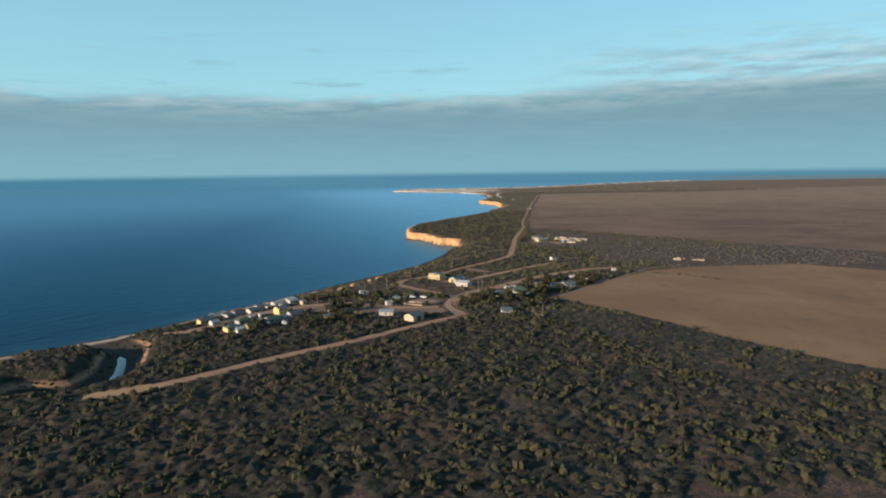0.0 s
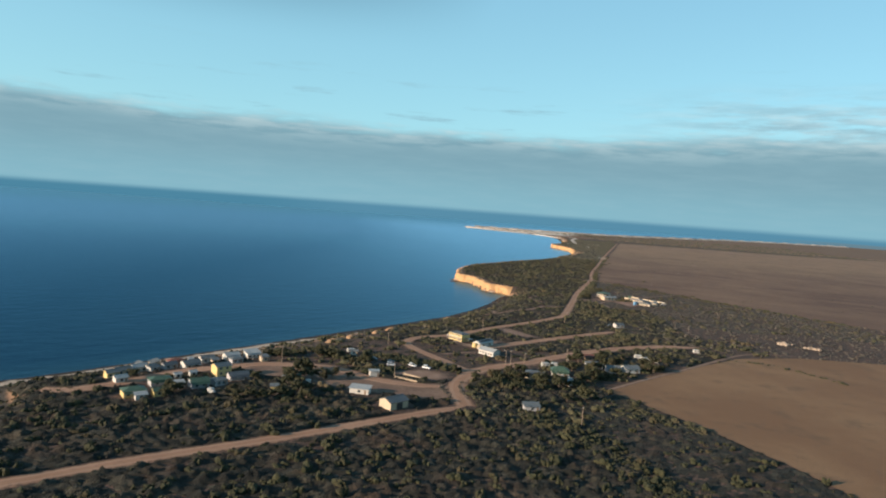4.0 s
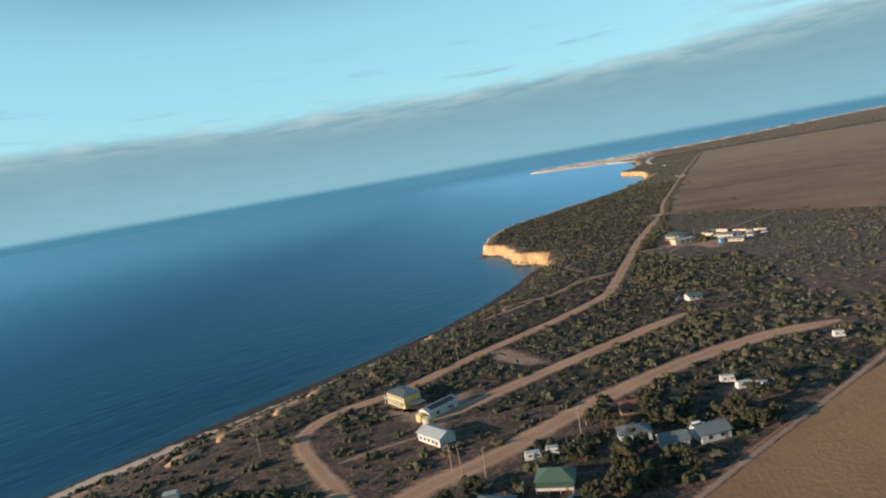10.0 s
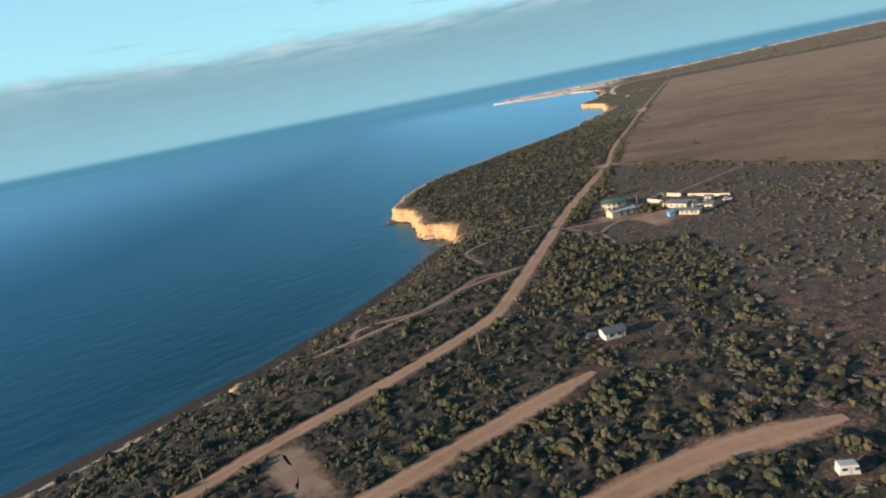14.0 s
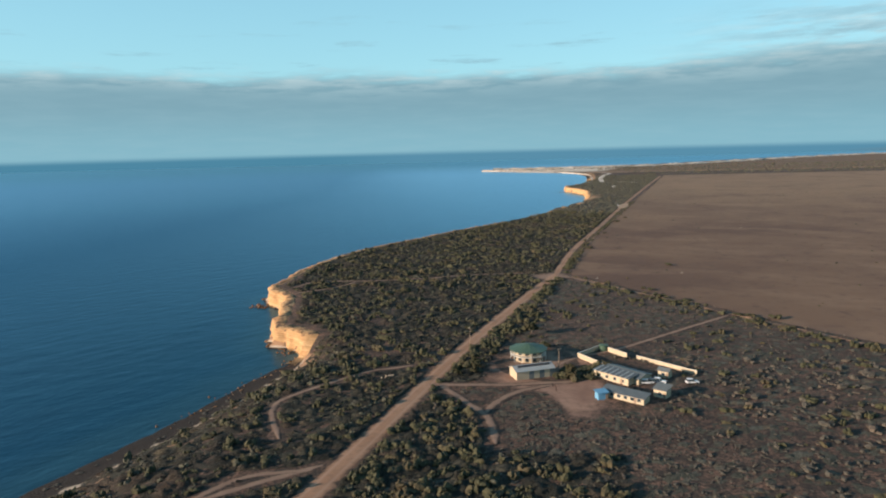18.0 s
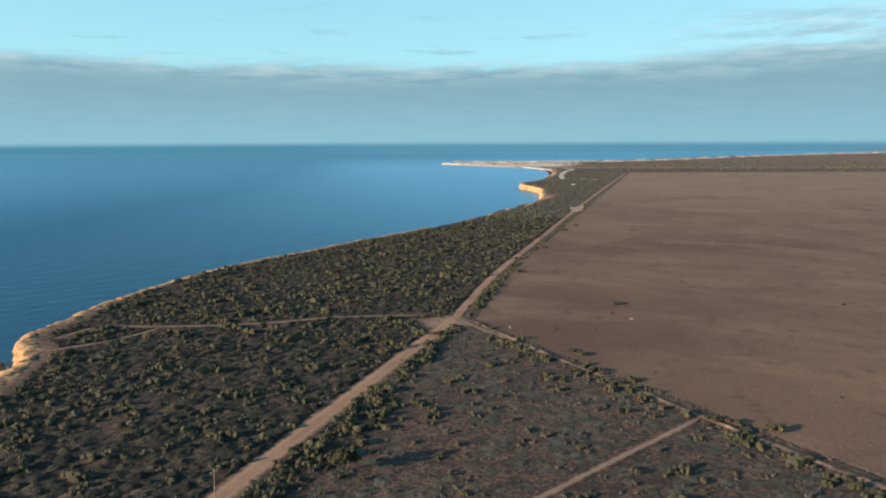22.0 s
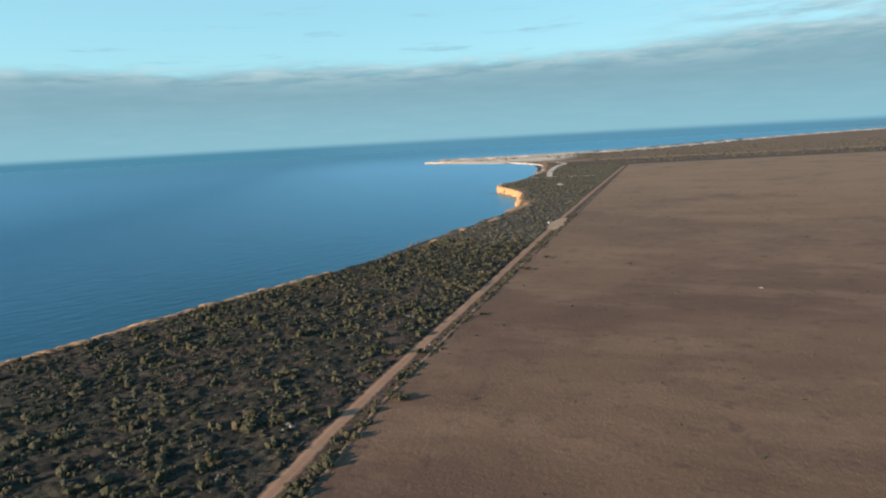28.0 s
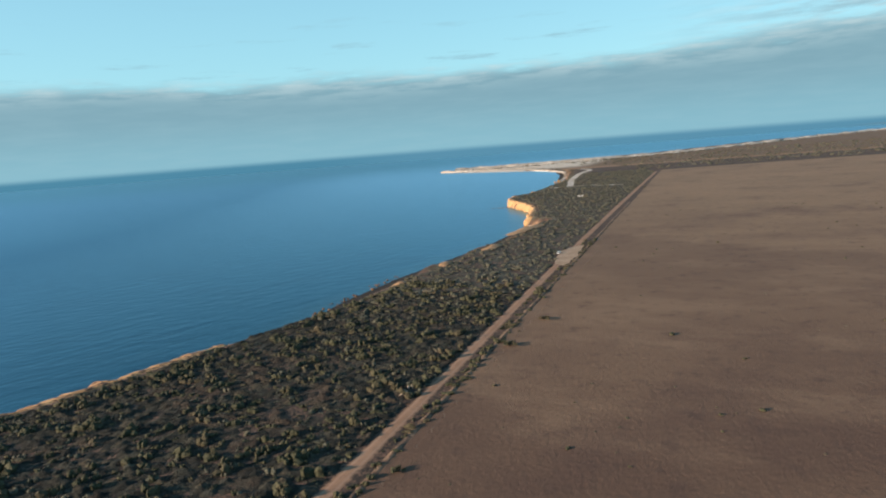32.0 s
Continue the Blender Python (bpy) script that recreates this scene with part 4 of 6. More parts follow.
def plant(name, x, y, r, size, material, label, category, shapes, tall):
    z = land_height(x, y)
    scale = size[0] * np.exp(r.normal(0, 0.48, len(x)))
    scale = np.clip(scale, size[0] * 0.4, size[1])
    turn, pick = r.uniform(0, math.tau, len(x)), r.randint(0, len(shapes), len(x))
    flat = r.uniform(0.7, 1.3, len(x)) * tall
    longer = r.uniform(0.7, 1.6, len(x))
    out = []
    for k, shape in enumerate(shapes):
        m = pick == k
        c, s = np.cos(turn[m])[:, None], np.sin(turn[m])[:, None]
        px, py, pz = shape.T
        px, py = px[None] * longer[m][:, None], py[None] / longer[m][:, None] ** 0.5
        q = np.stack([px * c - py * s, px * s + py * c, np.broadcast_to(pz, (m.sum(), len(pz))) * flat[m][:, None]], -1) * scale[m][:, None, None]
        q += np.stack([x[m], y[m], z[m] - 0.1], -1)[:, None]
        out.append(q.reshape(-1, 3))
    v = np.concatenate(out)
    ob = big_mesh(name, v, np.arange(len(v)).reshape(-1, 3), material)
    return tagged(ob, label, category, kind="stuff")


def clear_of(x, y, margin=1.0, shore=8.0):
    """Places on the plateau and off roads, fields and yards."""
    ok = inside(x, y, LAND) & (distance(x, y, COAST) > shore + 7 * (1 - step(y, 330, 420)) + 22 * step(y, 1110, 1170) * (1 - step(y, 1480, 1500)) + 14 * step(y, 1800, 1850)) & (distance(x, y, CREEK_LINE) > 14)
    for points, width in ROADS.values():
        ok &= distance(x, y, points) > width / 2 + margin
    for polygon in (*FIELDS.values(), BARE, CARPARK, FARMYARD, YARD, CLEARING, LAYBY, JUNCTION, ROUND_YARD):
        ok &= ~inside(x, y, polygon)
    for hx, hy, hr in HOMES:
        ok &= np.hypot(x - hx, y - hy) > hr
    return ok


def mounds(x, y, size, seed):
    """Height from 0 to 1 and tone of packed rounded bushes about that far apart."""
    table = np.random.RandomState(seed).rand(211, 197, 5)
    i, j = np.floor(x / size).astype(int), np.floor(y / size).astype(int)
    best, tone = np.zeros(x.shape), np.zeros(x.shape)
    for di in (-1, 0, 1):
        for dj in (-1, 0, 1):
            c = table[(i + di) % 211, (j + dj) % 197]
            dx, dy = x - (i + di + c[..., 0]) * size, y - (j + dj + c[..., 1]) * size
            reach = size * (0.45 + 0.55 * c[..., 2])
            h = np.clip(1 - (dx * dx + dy * dy) / reach ** 2, 0, 1) ** 0.8 * (0.35 + 0.65 * c[..., 3])
            tone = np.where(h > best, c[..., 4], tone)
            best = np.maximum(best, h)
    return best, tone


def canopy(name, box, gap, allow, size, height, label, seed, bare=0.35, material=CANOPY):
    """A closed cover of low bushes over a stretch of the plan, with bare patches."""
    r = np.random.RandomState(seed)
    xs, ys = np.arange(box[0], box[2], gap), np.arange(box[1], box[3], gap)
    x, y = np.meshgrid(xs, ys)
    x, y = x + r.uniform(-0.4, 0.4, x.shape) * gap, y + r.uniform(-0.4, 0.4, x.shape) * gap
    big, tone = mounds(x, y, size, seed)
    low, tone_low = mounds(x, y, size * 0.5, seed + 1)
    patch, _ = mounds(x, y, size * 5.0, seed + 2)
    wide, _ = mounds(x + y * 0.4, y, size * 14.0, seed + 3)
    thick = np.clip((patch * 0.6 + wide * 0.7) / bare, 0, 1)
    h = np.maximum(big * thick, low * 0.5 * (0.4 + 0.6 * thick)) * height
    tone = np.where(big * thick > low * 0.5, tone, tone_low)
    good = allow(x.ravel(), y.ravel()).reshape(x.shape)
    h = np.where(good, h * r.uniform(0.45, 1.2, x.shape), -0.1)
    z = land_height(x, y) + h - 0.42
    w = len(xs)
    keep = h > 0.30
    quad = (keep[:-1, :-1] | keep[1:, :-1] | keep[:-1, 1:] | keep[1:, 1:]).ravel()
    i = (np.arange(len(ys) - 1)[:, None] * w + np.arange(w - 1)[None]).ravel()[quad]
    faces = np.stack([i, i + 1, i + w + 1, i + w], 1)
    used_verts, back = np.unique(faces, return_inverse=True)
    v = np.stack([x, y, z], -1).reshape(-1, 3)[used_verts]
    ob = big_mesh(name, v, back.reshape(-1, 4), material)
    ob.data.attributes.new("tone", "FLOAT", "POINT").data.foreach_set("value", tone.ravel()[used_verts].astype(np.float32))
    return tagged(ob, label, "scrub", kind="stuff")


FARM_PADDOCK = [(112.2, 522.2), (129.5, 526.0), (143.5, 508.0), (175, 470), (150, 440), (105, 450), (96.8, 498.0)]
HOMES = [(-48, 252, 11), (-32, 239.6, 9), (-28, 214, 8), (103.8, 556.2, 12), (105, 536, 11), (140.1, 536.1, 14), (135.7, 533.4, 9), (136.9, 514.4, 11), (149.8, 517.6, 5), (147.1, 541.6, 12), (128.2, 558.6, 7),
         (10.5, 179.0, 9), (11.5, 157.7, 5), (-4.7, 166.7, 8), (33.2, 202.9, 8), (43.0, 195.9, 7), (53.7, 199.5, 8), (33.6, 222.8, 5), (79.6, 359.1, 9), (73.0, 359.9, 4),
         (71.3, 232.6, 9), (115.3, 273.8, 6), (-97.7, 179.0, 7), (-106.6, 184.6, 5), (-82.5, 166.0, 5), (-67.0, 167.1, 7), (-89.5, 110.6, 9), (-71.8, 93.7, 10), (-88.0, 141.9, 5), (-159.0, 120.1, 8),
         (-204.6, 114.0, 8), (-200.9, 122.6, 8), (-193.1, 121.8, 6), (-188.8, 129.0, 8), (-179.6, 132.8, 9), (-192.2, 143.1, 9), (-177.5, 147.7, 8), (-167.7, 156.5, 9), (-158.1, 161.7, 9), (-148.7, 153.1, 6),
         (-153.8, 104.0, 7), (-149.3, 116.0, 9), (-160.6, 97.9, 9), (-177.7, 96.3, 10), (-168.0, 93.8, 6), (-180.1, 77.8, 10), (-170.8, 80.5, 7), (-205.8, 107.0, 8), (-195.5, 95.4, 7), (-195.3, 123.6, 7)]
NORTH_LINE = ROADS["north_road"][0][:-1] + ROADS["strip_road"][0][1:]


def strip_side(x, y):
    """West of the north road."""
    line = np.array(NORTH_LINE[8:])
    return x < np.interp(y, line[:, 1], line[:, 0])


def scatter_line(name, points, count, spread, size, label, seed, material=None, tall=1.0, clear=True, shapes=None):
    """Bushes along a line, as one mesh."""
    p = smooth_line(points, 2.0, 0)
    r = np.random.RandomState(seed)
    at = r.randint(0, len(p), count)
    q = p[at] + r.normal(0, spread, (count, 2))
    keep = clear_of(q[:, 0], q[:, 1], 0.5) if clear else np.ones(count, bool)
    q = q[keep]
    return plant(name, q[:, 0], q[:, 1], r, size, material or SCRUB, label, "scrub", shapes or SHAPES, tall)


WEST = lambda x, y: clear_of(x, y, 1.0, 12.0) & (strip_side(x, y) | (y < 470))
scatter("bluebush", (-80, 240, 130, 760), 5200, WEST, (0.75, 1.8), PALE_SCRUB, "silvery grey bluebush among the scrub", "scrub", 91, HEATH, tall=1.5, clump=0.6)
scatter("coastal_scrub", (-80, 240, 130, 760), 9500, WEST, (1.1, 2.5), SCRUB, "olive-green low coastal saltbush scrub", "scrub", 1, tall=1.25, clump=0.72)
SLOPE = lambda x, y: clear_of(x, y, 1.0, 2.5) & (strip_side(x, y) | (y < 470))
scatter("slope_heath", (-230, 150, -10, 560), 5200, lambda x, y: clear_of(x, y, 1.0, 5.0) & (distance(x, y, COAST) < 60), (0.7, 1.4), GREY_SCRUB, "low heath on the slope above the beach", "scrub", 82, MATS)
NORTH = lambda x, y: clear_of(x, y) & strip_side(x, y)
scatter("bluebush", (-70, 740, 190, 1120), 5200, NORTH, (0.75, 1.8), PALE_SCRUB, "silvery grey bluebush among the scrub", "scrub", 92, HEATH, tall=1.5, clump=0.6)
scatter("coastal_scrub", (-70, 740, 210, 1190), 11500, NORTH, (1.15, 2.5), SCRUB, "olive-green low coastal saltbush scrub", "scrub", 2, tall=1.25, clump=0.70)
# far stretch: haze put into the leaf colour
scatter("coastal_scrub", (0, 1100, 480, 2250), 24000, NORTH, (0.95, 2.1), PALE_SCRUB, "low coastal scrub running north in haze-paled olive-green", "scrub", 3, THIN)
scatter("roadside_scrub", (100, 600, 300, 1320), 15000, lambda x, y: clear_of(x, y, 0.6) & ~strip_side(x, y) & (y > 745), (0.75, 1.7), SCRUB,
        "olive bushes on the verge between road and field", "scrub", 14)
scatter("open_scrub", (100, 280, 560, 560), 5000, lambda x, y: clear_of(x, y) & ~inside(x, y, FARM_PADDOCK), (0.8, 1.8), GREY_SCRUB,
        "sparse grey-green bluebush on open ground", "scrub", 15, THIN)
# pale leaves again carry the haze of distance
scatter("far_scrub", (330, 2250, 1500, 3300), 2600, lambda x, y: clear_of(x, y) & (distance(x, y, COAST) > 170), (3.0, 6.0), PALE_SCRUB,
        "distant coastal scrub in haze-paled grey-green", "scrub", 16, THIN, tall=0.5)
scatter("paddock_scrub", (60, 420, 330, 740), 3500, lambda x, y: clear_of(x, y) & ~strip_side(x, y) & ~inside(x, y, FARM_PADDOCK), (0.62, 1.5), GREY_SCRUB,
        "grey-green low bluebush", "scrub", 4, HEATH)
scatter("paddock_scrub", (60, 380, 330, 740), 1500, lambda x, y: clear_of(x, y) & ~strip_side(x, y) & ~inside(x, y, FARM_PADDOCK), (1.1, 2.2), SCRUB,
        "scattered olive bushes", "scrub", 24, clump=0.4)
scatter("farm_weeds", (80, 430, 175, 560), 2400, lambda x, y: clear_of(x, y) & inside(x, y, FARM_PADDOCK), (0.5, 1.0), GREY_SCRUB,
        "few low weeds on bare farm ground", "scrub", 25, HEATH)
ROADSIDE = [(50, 400), (86, 400), (92, 455), (93, 486), (84, 503), (71, 521), (86, 530), (88, 548), (92, 575), (104, 600), (112, 640), (100, 650), (72, 560)]
HOLLOW = [(-14, 103), (14, 66), (28, 35), (37, -9), (60, -50), (148, -47), (126, -18), (98, 30), (82, 68), (68, 94), (48, 128), (33, 150), (8, 128)]
def wild(x, y):
    """Inside the uneven outer edge of the mallee."""
    south = -148 + 9 * np.sin(x * 0.05) + 6 * np.sin(x * 0.13 + 1) + 4 * np.sin(x * 0.31)
    east = 140 + 9 * np.sin(y * 0.06) + 6 * np.sin(y * 0.15 + 2)
    west = -285 + 9 * np.sin(y * 0.07) + 5 * np.sin(y * 0.17 + 1)
    return (y > south) & (x < east) & (x > west) & ~inside(x, y, HOLLOW)


scatter("mallee_scrub", (-300, -165, 160, 150), 8200, lambda x, y: clear_of(x, y, 1.5, 16) & wild(x, y), (1.25, 2.6), MALLEE,
        "dark olive dense mallee scrub", "scrub", 5, tall=1.3, clump=0.5)
scatter("village_scrub", (-260, 90, 180, 330), 4200, lambda x, y: clear_of(x, y, 1.0, 12), (1.3, 3.0), SCRUB,
        "dark green garden shrubs and saltbush", "scrub", 6, clump=0.45)
canopy("coastal_heath", (-100, 235, 132, 780), 0.8, lambda x, y: WEST(x, y) & (distance(x, y, COAST) > 9 + 3 * np.sin(y * 0.21) + 2 * np.sin(y * 0.47)), 3.4, 1.5, "closed olive and grey-brown coastal heath", 401)
canopy("coastal_heath", (-75, 740, 215, 1160), 0.85, NORTH, 3.4, 1.5, "closed olive and grey-brown coastal heath", 402, 0.25)
# lighter tones here paint the haze over the far heath
canopy("coastal_heath", (40, 1150, 480, 2260), 1.6, NORTH, 4.6, 0.9, "low heath running north along the coast in haze-paled grey-olive", 403, 0.25, GREY_HAZED_HEATH)
canopy("mallee_undergrowth", (-300, -170, 160, 155), 1.05, lambda x, y: clear_of(x, y, 1.2, 16) & wild(x, y), 4.2, 2.3, "dense dark olive mallee scrub", 404, 0.22)
canopy("roadside_heath", (55, 395, 112, 640), 0.85, lambda x, y: clear_of(x, y, 1.0) & inside(x, y, ROADSIDE) & ~strip_side(x, y), 3.4, 1.5, "dense dark olive scrub beside the road", 408, 0.3)
scatter("roadside_scrub", (55, 395, 112, 640), 1500, lambda x, y: clear_of(x, y, 1.0) & inside(x, y, ROADSIDE) & ~strip_side(x, y), (1.1, 2.4), SCRUB, "dense olive bushes beside the road", "scrub", 93, tall=1.25, clump=0.4)
canopy("field_heath", (-20, -60, 160, 155), 1.2, lambda x, y: clear_of(x, y, 1.0) & inside(x, y, HOLLOW), 3.6, 1.4, "low dark heath beside the stubble field", 407, 0.3)
scatter("mallee_scrub", (-20, -60, 160, 155), 1300, lambda x, y: clear_of(x, y, 1.5) & inside(x, y, HOLLOW), (1.1, 2.2), MALLEE, "dark olive mallee bushes beside the stubble field", "scrub", 94, tall=1.2, clump=0.5)
canopy("village_heath", (-260, 90, 180, 340), 1.05, lambda x, y: clear_of(x, y, 1.0, 10), 3.4, 1.0, "low grey-brown heath round the houses", 405, 1.1)
canopy("paddock_heath", (60, 380, 330, 740), 1.1, lambda x, y: clear_of(x, y, 1.0) & ~strip_side(x, y), 3.0, 0.75, "low grey bluebush heath", 406, 0.45, GREY_HAZED_HEATH)
scatter_line("fence_scrub", [(140, 712), (167, 679), (190, 650), (222, 606), (330, 476)], 420, 2.4, (1.0, 2.3), "tall olive bushes along the field fence", 31, tall=1.3)
scatter_line("verge_scrub", [(128, 760), (150, 862), (195, 1050), (255, 1300), (325, 1600), (392, 1890)], 1150, 1.8, (0.95, 2.2), "olive bushes along the road verge", 32, tall=1.1)
scatter_line("road_scrub", [(70, 522), (92, 605), (114, 690), (121, 735)], 380, 2.6, (1.2, 2.4), "olive bushes lining the road", 33)
scatter_line("field_edge_scrub", [(-10, 98), (12, 64), (26, 33), (35, -9), (58, -50)], 420, 5.0, (1.2, 2.3), "tall dark mallee along the field edge", 34, MALLEE, 1.2)
scatter_line("field_scrub", [(32.5, 123.2), (48.0, 111.2), (63.3, 93.7)], 130, 2.2, (0.8, 1.6), "low dark shrubs along the edge of the stubble", 35, SCRUB, 1.0, clear=False)
scatter_line("field_scrub", [(136.8, 258.4), (159.3, 251.9), (184.1, 215.2)], 60, 1.4, (0.8, 1.6), "low dark shrubs in a line across the stubble", 36, SCRUB, 1.0, clear=False)
scatter_line("dune_scrub", [(0, 2990), (200, 3020), (420, 3100), (600, 3220), (814, 3370), (1114, 3690), (1490, 4080)], 2200, 36.0, (1.2, 3.6), "dark shrubs on the far dunes", 42, tall=0.9, clear=False, shapes=THIN)
scatter_line("dune_scrub", [(-90, 3030), (10, 2945), (150, 2850), (250, 2700), (290, 2500), (280, 2300)], 420, 12.0, (1.0, 2.6), "dark shrubs behind the far beach", 45, tall=0.8, clear=False, shapes=THIN)
for k, line in enumerate(([(-97.1, 149.1), (-77.2, 158.4)], [(-64.8, 179.1), (-39.6, 164.3)], [(-164.1, 165.4), (-137.1, 178.0)], [(-130.6, 187.1), (-100.6, 169.8)], [(-93.5, 183.8), (-66.3, 177.3)],
                          [(-134.0, 138.4), (-103.3, 140.6)], [(-27.2, 146.0), (1.1, 154.0)], [(4.3, 196.2), (66.1, 219.4)], [(27.0, 176.1), (73.6, 214.5)])):
    scatter_line("garden_scrub", line, 120, 3.2, (1.2, 2.6), "dark green dense shrubs between car park and houses", 50 + k, MALLEE, 1.2)
scatter("creek_scrub", (-330, -60, -190, 130), 3600, lambda x, y: inside(x, y, LAND) & (distance(x, y, COAST) > 22) & (distance(x, y, CREEK_LINE) > 4.5) & (distance(x, y, CREEK_LINE) < 32) & (distance(x, y, ROADS["south_road"][0]) > 6),
        (0.8, 1.8), MALLEE, "dark samphire on the creek banks", "scrub", 61, HEATH)
scatter_line("garden_scrub", [(120.5, 533.8), (125.9, 538.6), (133.3, 545.2)], 90, 2.6, (1.2, 2.4), "dense olive shrubs before the homestead", 71, SCRUB, 1.3, clear=False)
scatter_line("kerb_scrub", [(-53.1, 132.4), (-50.5, 123.4), (-48.2, 114.7)], 40, 0.5, (0.7, 1.1), "dry low shrubs edging the road", 43, GREY_SCRUB, clear=False)
scatter_line("kerb_scrub", [(-40.1, 115.3), (-42.2, 124.0), (-44.2, 135.5), (-43.6, 142.9)], 40, 0.5, (0.7, 1.1), "dry low shrubs edging the road", 44, GREY_SCRUB, clear=False)
scatter("field_tufts", (140, 420, 700, 1500), 2600, lambda x, y: inside(x, y, FIELDS["north_field"]), (0.45, 1.3), SCRUB,
        "dark grass tufts scattered over the field", "tufts", 41, THIN, clump=0.75)


# ---- houses ----
def facade_window(parent, x, z, w, h, y, face=-1):
    """A window in a wall that looks along y: frame, pane and sill."""
    out = y + face * 0.04
    frame_geo = Geo()
    for a, b, c, d in ((x - w / 2 - 0.07, z - h / 2 - 0.07, x + w / 2 + 0.07, z - h / 2), (x - w / 2 - 0.07, z + h / 2, x + w / 2 + 0.07, z + h / 2 + 0.07),
                       (x - w / 2 - 0.07, z - h / 2, x - w / 2, z + h / 2), (x + w / 2, z - h / 2, x + w / 2 + 0.07, z + h / 2)):
        frame_geo.box(a, min(y, out), b, c, max(y, out), d)
    win = part("window", frame_geo, WHITE, parent)
    inner = y + face * 0.015
    part("pane", Geo().box(x - w / 2, min(y, inner), z - h / 2, x + w / 2, max(y, inner), z + h / 2), GLASS, win)
    return win


def house(name, x, y, turn, w, d, h, roof, wall, roof_mat, label, category="house", rise=None, windows=3, door=True, group="", storeys=1, porch=0.0, z=None):
    """A small house: walls, roof, windows, door and, where asked, a porch."""
    ground_z = float(land_height(np.array([x]), np.array([y]))[0]) - 0.12 if z is None else z
    home = empty(name, x, y, turn, ground_z)
    tagged(home, label, category, group)
    a, b = w / 2, d / 2
    rise = d * 0.22 if rise is None else rise
    walls = Geo()
    ring = [(-a, -b, -0.6), (a, -b, -0.6), (a, b, -0.6), (-a, b, -0.6)]
    if roof == "skillion":
        walls.solid(ring, [(-a, -b, h), (a, -b, h), (a, b, h + rise), (-a, b, h + rise)])
    else:
        walls.solid(ring, [(-a, -b, h), (a, -b, h), (a, b, h), (-a, b, h)])
        if roof == "gable":
            for s in (-a, a):
                t = s - math.copysign(0.15, s)
                walls.solid([(s, -b, h), (s, b, h), (s, 0, h + rise)], [(t, -b, h), (t, b, h), (t, 0, h + rise)])
    part("wall", walls, wall, home)
    e, th = 0.45, 0.10
    top = Geo()
    if roof == "gable":
        drop = rise * e / b
        for s in (-1, 1):
            low = [(-a - e, s * (b + e), h - drop + 0.03), (a + e, s * (b + e), h - drop + 0.03), (a + e, 0, h + rise + 0.03), (-a - e, 0, h + rise + 0.03)]
            top.solid(low, [(p, q, r + th) for p, q, r in low])
    elif roof == "hip":
        k = min(b, a) * 0.9
        low = [(-a - e, -b - e, h), (a + e, -b - e, h), (a + e, b + e, h), (-a - e, b + e, h)]
        top.solid(low, [(p, q, r + th) for p, q, r in low])
        base = [(p, q, r + th) for p, q, r in low]
        r0, r1 = (-a + k, 0, h + rise), (a - k, 0, h + rise)
        top.face(base[0], base[1], r1, r0).face(base[2], base[3], r0, r1).face(base[1], base[2], r1).face(base[3], base[0], r0)
    else:
        k = rise * e / d
        low = [(-a - e, -b - e, h - k + 0.03), (a + e, -b - e, h - k + 0.03), (a + e, b + e, h + rise + k + 0.03), (-a - e, b + e, h + rise + k + 0.03)]
        top.solid(low, [(p, q, r + th) for p, q, r in low])
    cap = part("roof", top, roof_mat, home)
    if roof == "gable":
        part("ridge_cap", Geo().box(-a - e, -0.18, h + rise + th - 0.02, a + e, 0.18, h + rise + th + 0.07), roof_mat, cap)
    for level in range(storeys):
        zc = 1.35 + level * 2.45
        for s, face in ((-b, -1), (b, 1)):
            for k in range(windows):
                wx = -a + (k + 0.7) * w / (windows + 0.4)
                facade_window(home, wx, zc, min(1.3, w / (windows * 2.0)), 1.05, s, face)
    if door:
        leaf = part("door", Geo().box(a * 0.55, -b - 0.05, 0.0, a * 0.55 + 0.9, -b, 2.05), BROWN_WALL, home)
        part("handle", Geo().box(a * 0.55 + 0.75, -b - 0.10, 0.98, a * 0.55 + 0.82, -b - 0.05, 1.05), TIN, leaf)
    if porch:
        slab = [(-a, -b - porch, h - 0.75), (a, -b - porch, h - 0.75), (a, -b, h - 0.25), (-a, -b, h - 0.25)]
        part("porch_roof", Geo().solid(slab, [(p, q, r + 0.07) for p, q, r in slab]), roof_mat, home)
        for k in range(4):
            px = -a + 0.15 + k * (w - 0.3) / 3
            part("post", Geo().box(px - 0.06, -b - porch + 0.1, -0.2, px + 0.06, -b - porch + 0.22, h - 0.74), WHITE, home)
    return home


def tank(x, y, r, h, material, label):
    """A round rainwater tank with a low cone lid and hoops."""
    z = float(land_height(np.array([x]), np.array([y]))[0]) - 0.12
    t = empty("water_tank", x, y, 0, z)
    tagged(t, label, "water tank")
    part("drum", Geo().rod((0, 0, -0.2), (0, 0, h), r, r, 18), material, t)
    part("lid", Geo().rod((0, 0, h), (0, 0, h + 0.35), r * 1.02, 0.25, 18), material, t)
    for k in (0.25, 0.5, 0.75):
        part("hoop", Geo().rod((0, 0, h * k - 0.04), (0, 0, h * k + 0.04), r + 0.03, r + 0.03, 18), material, t)
    return t


VILLAGE = "fishing village houses"
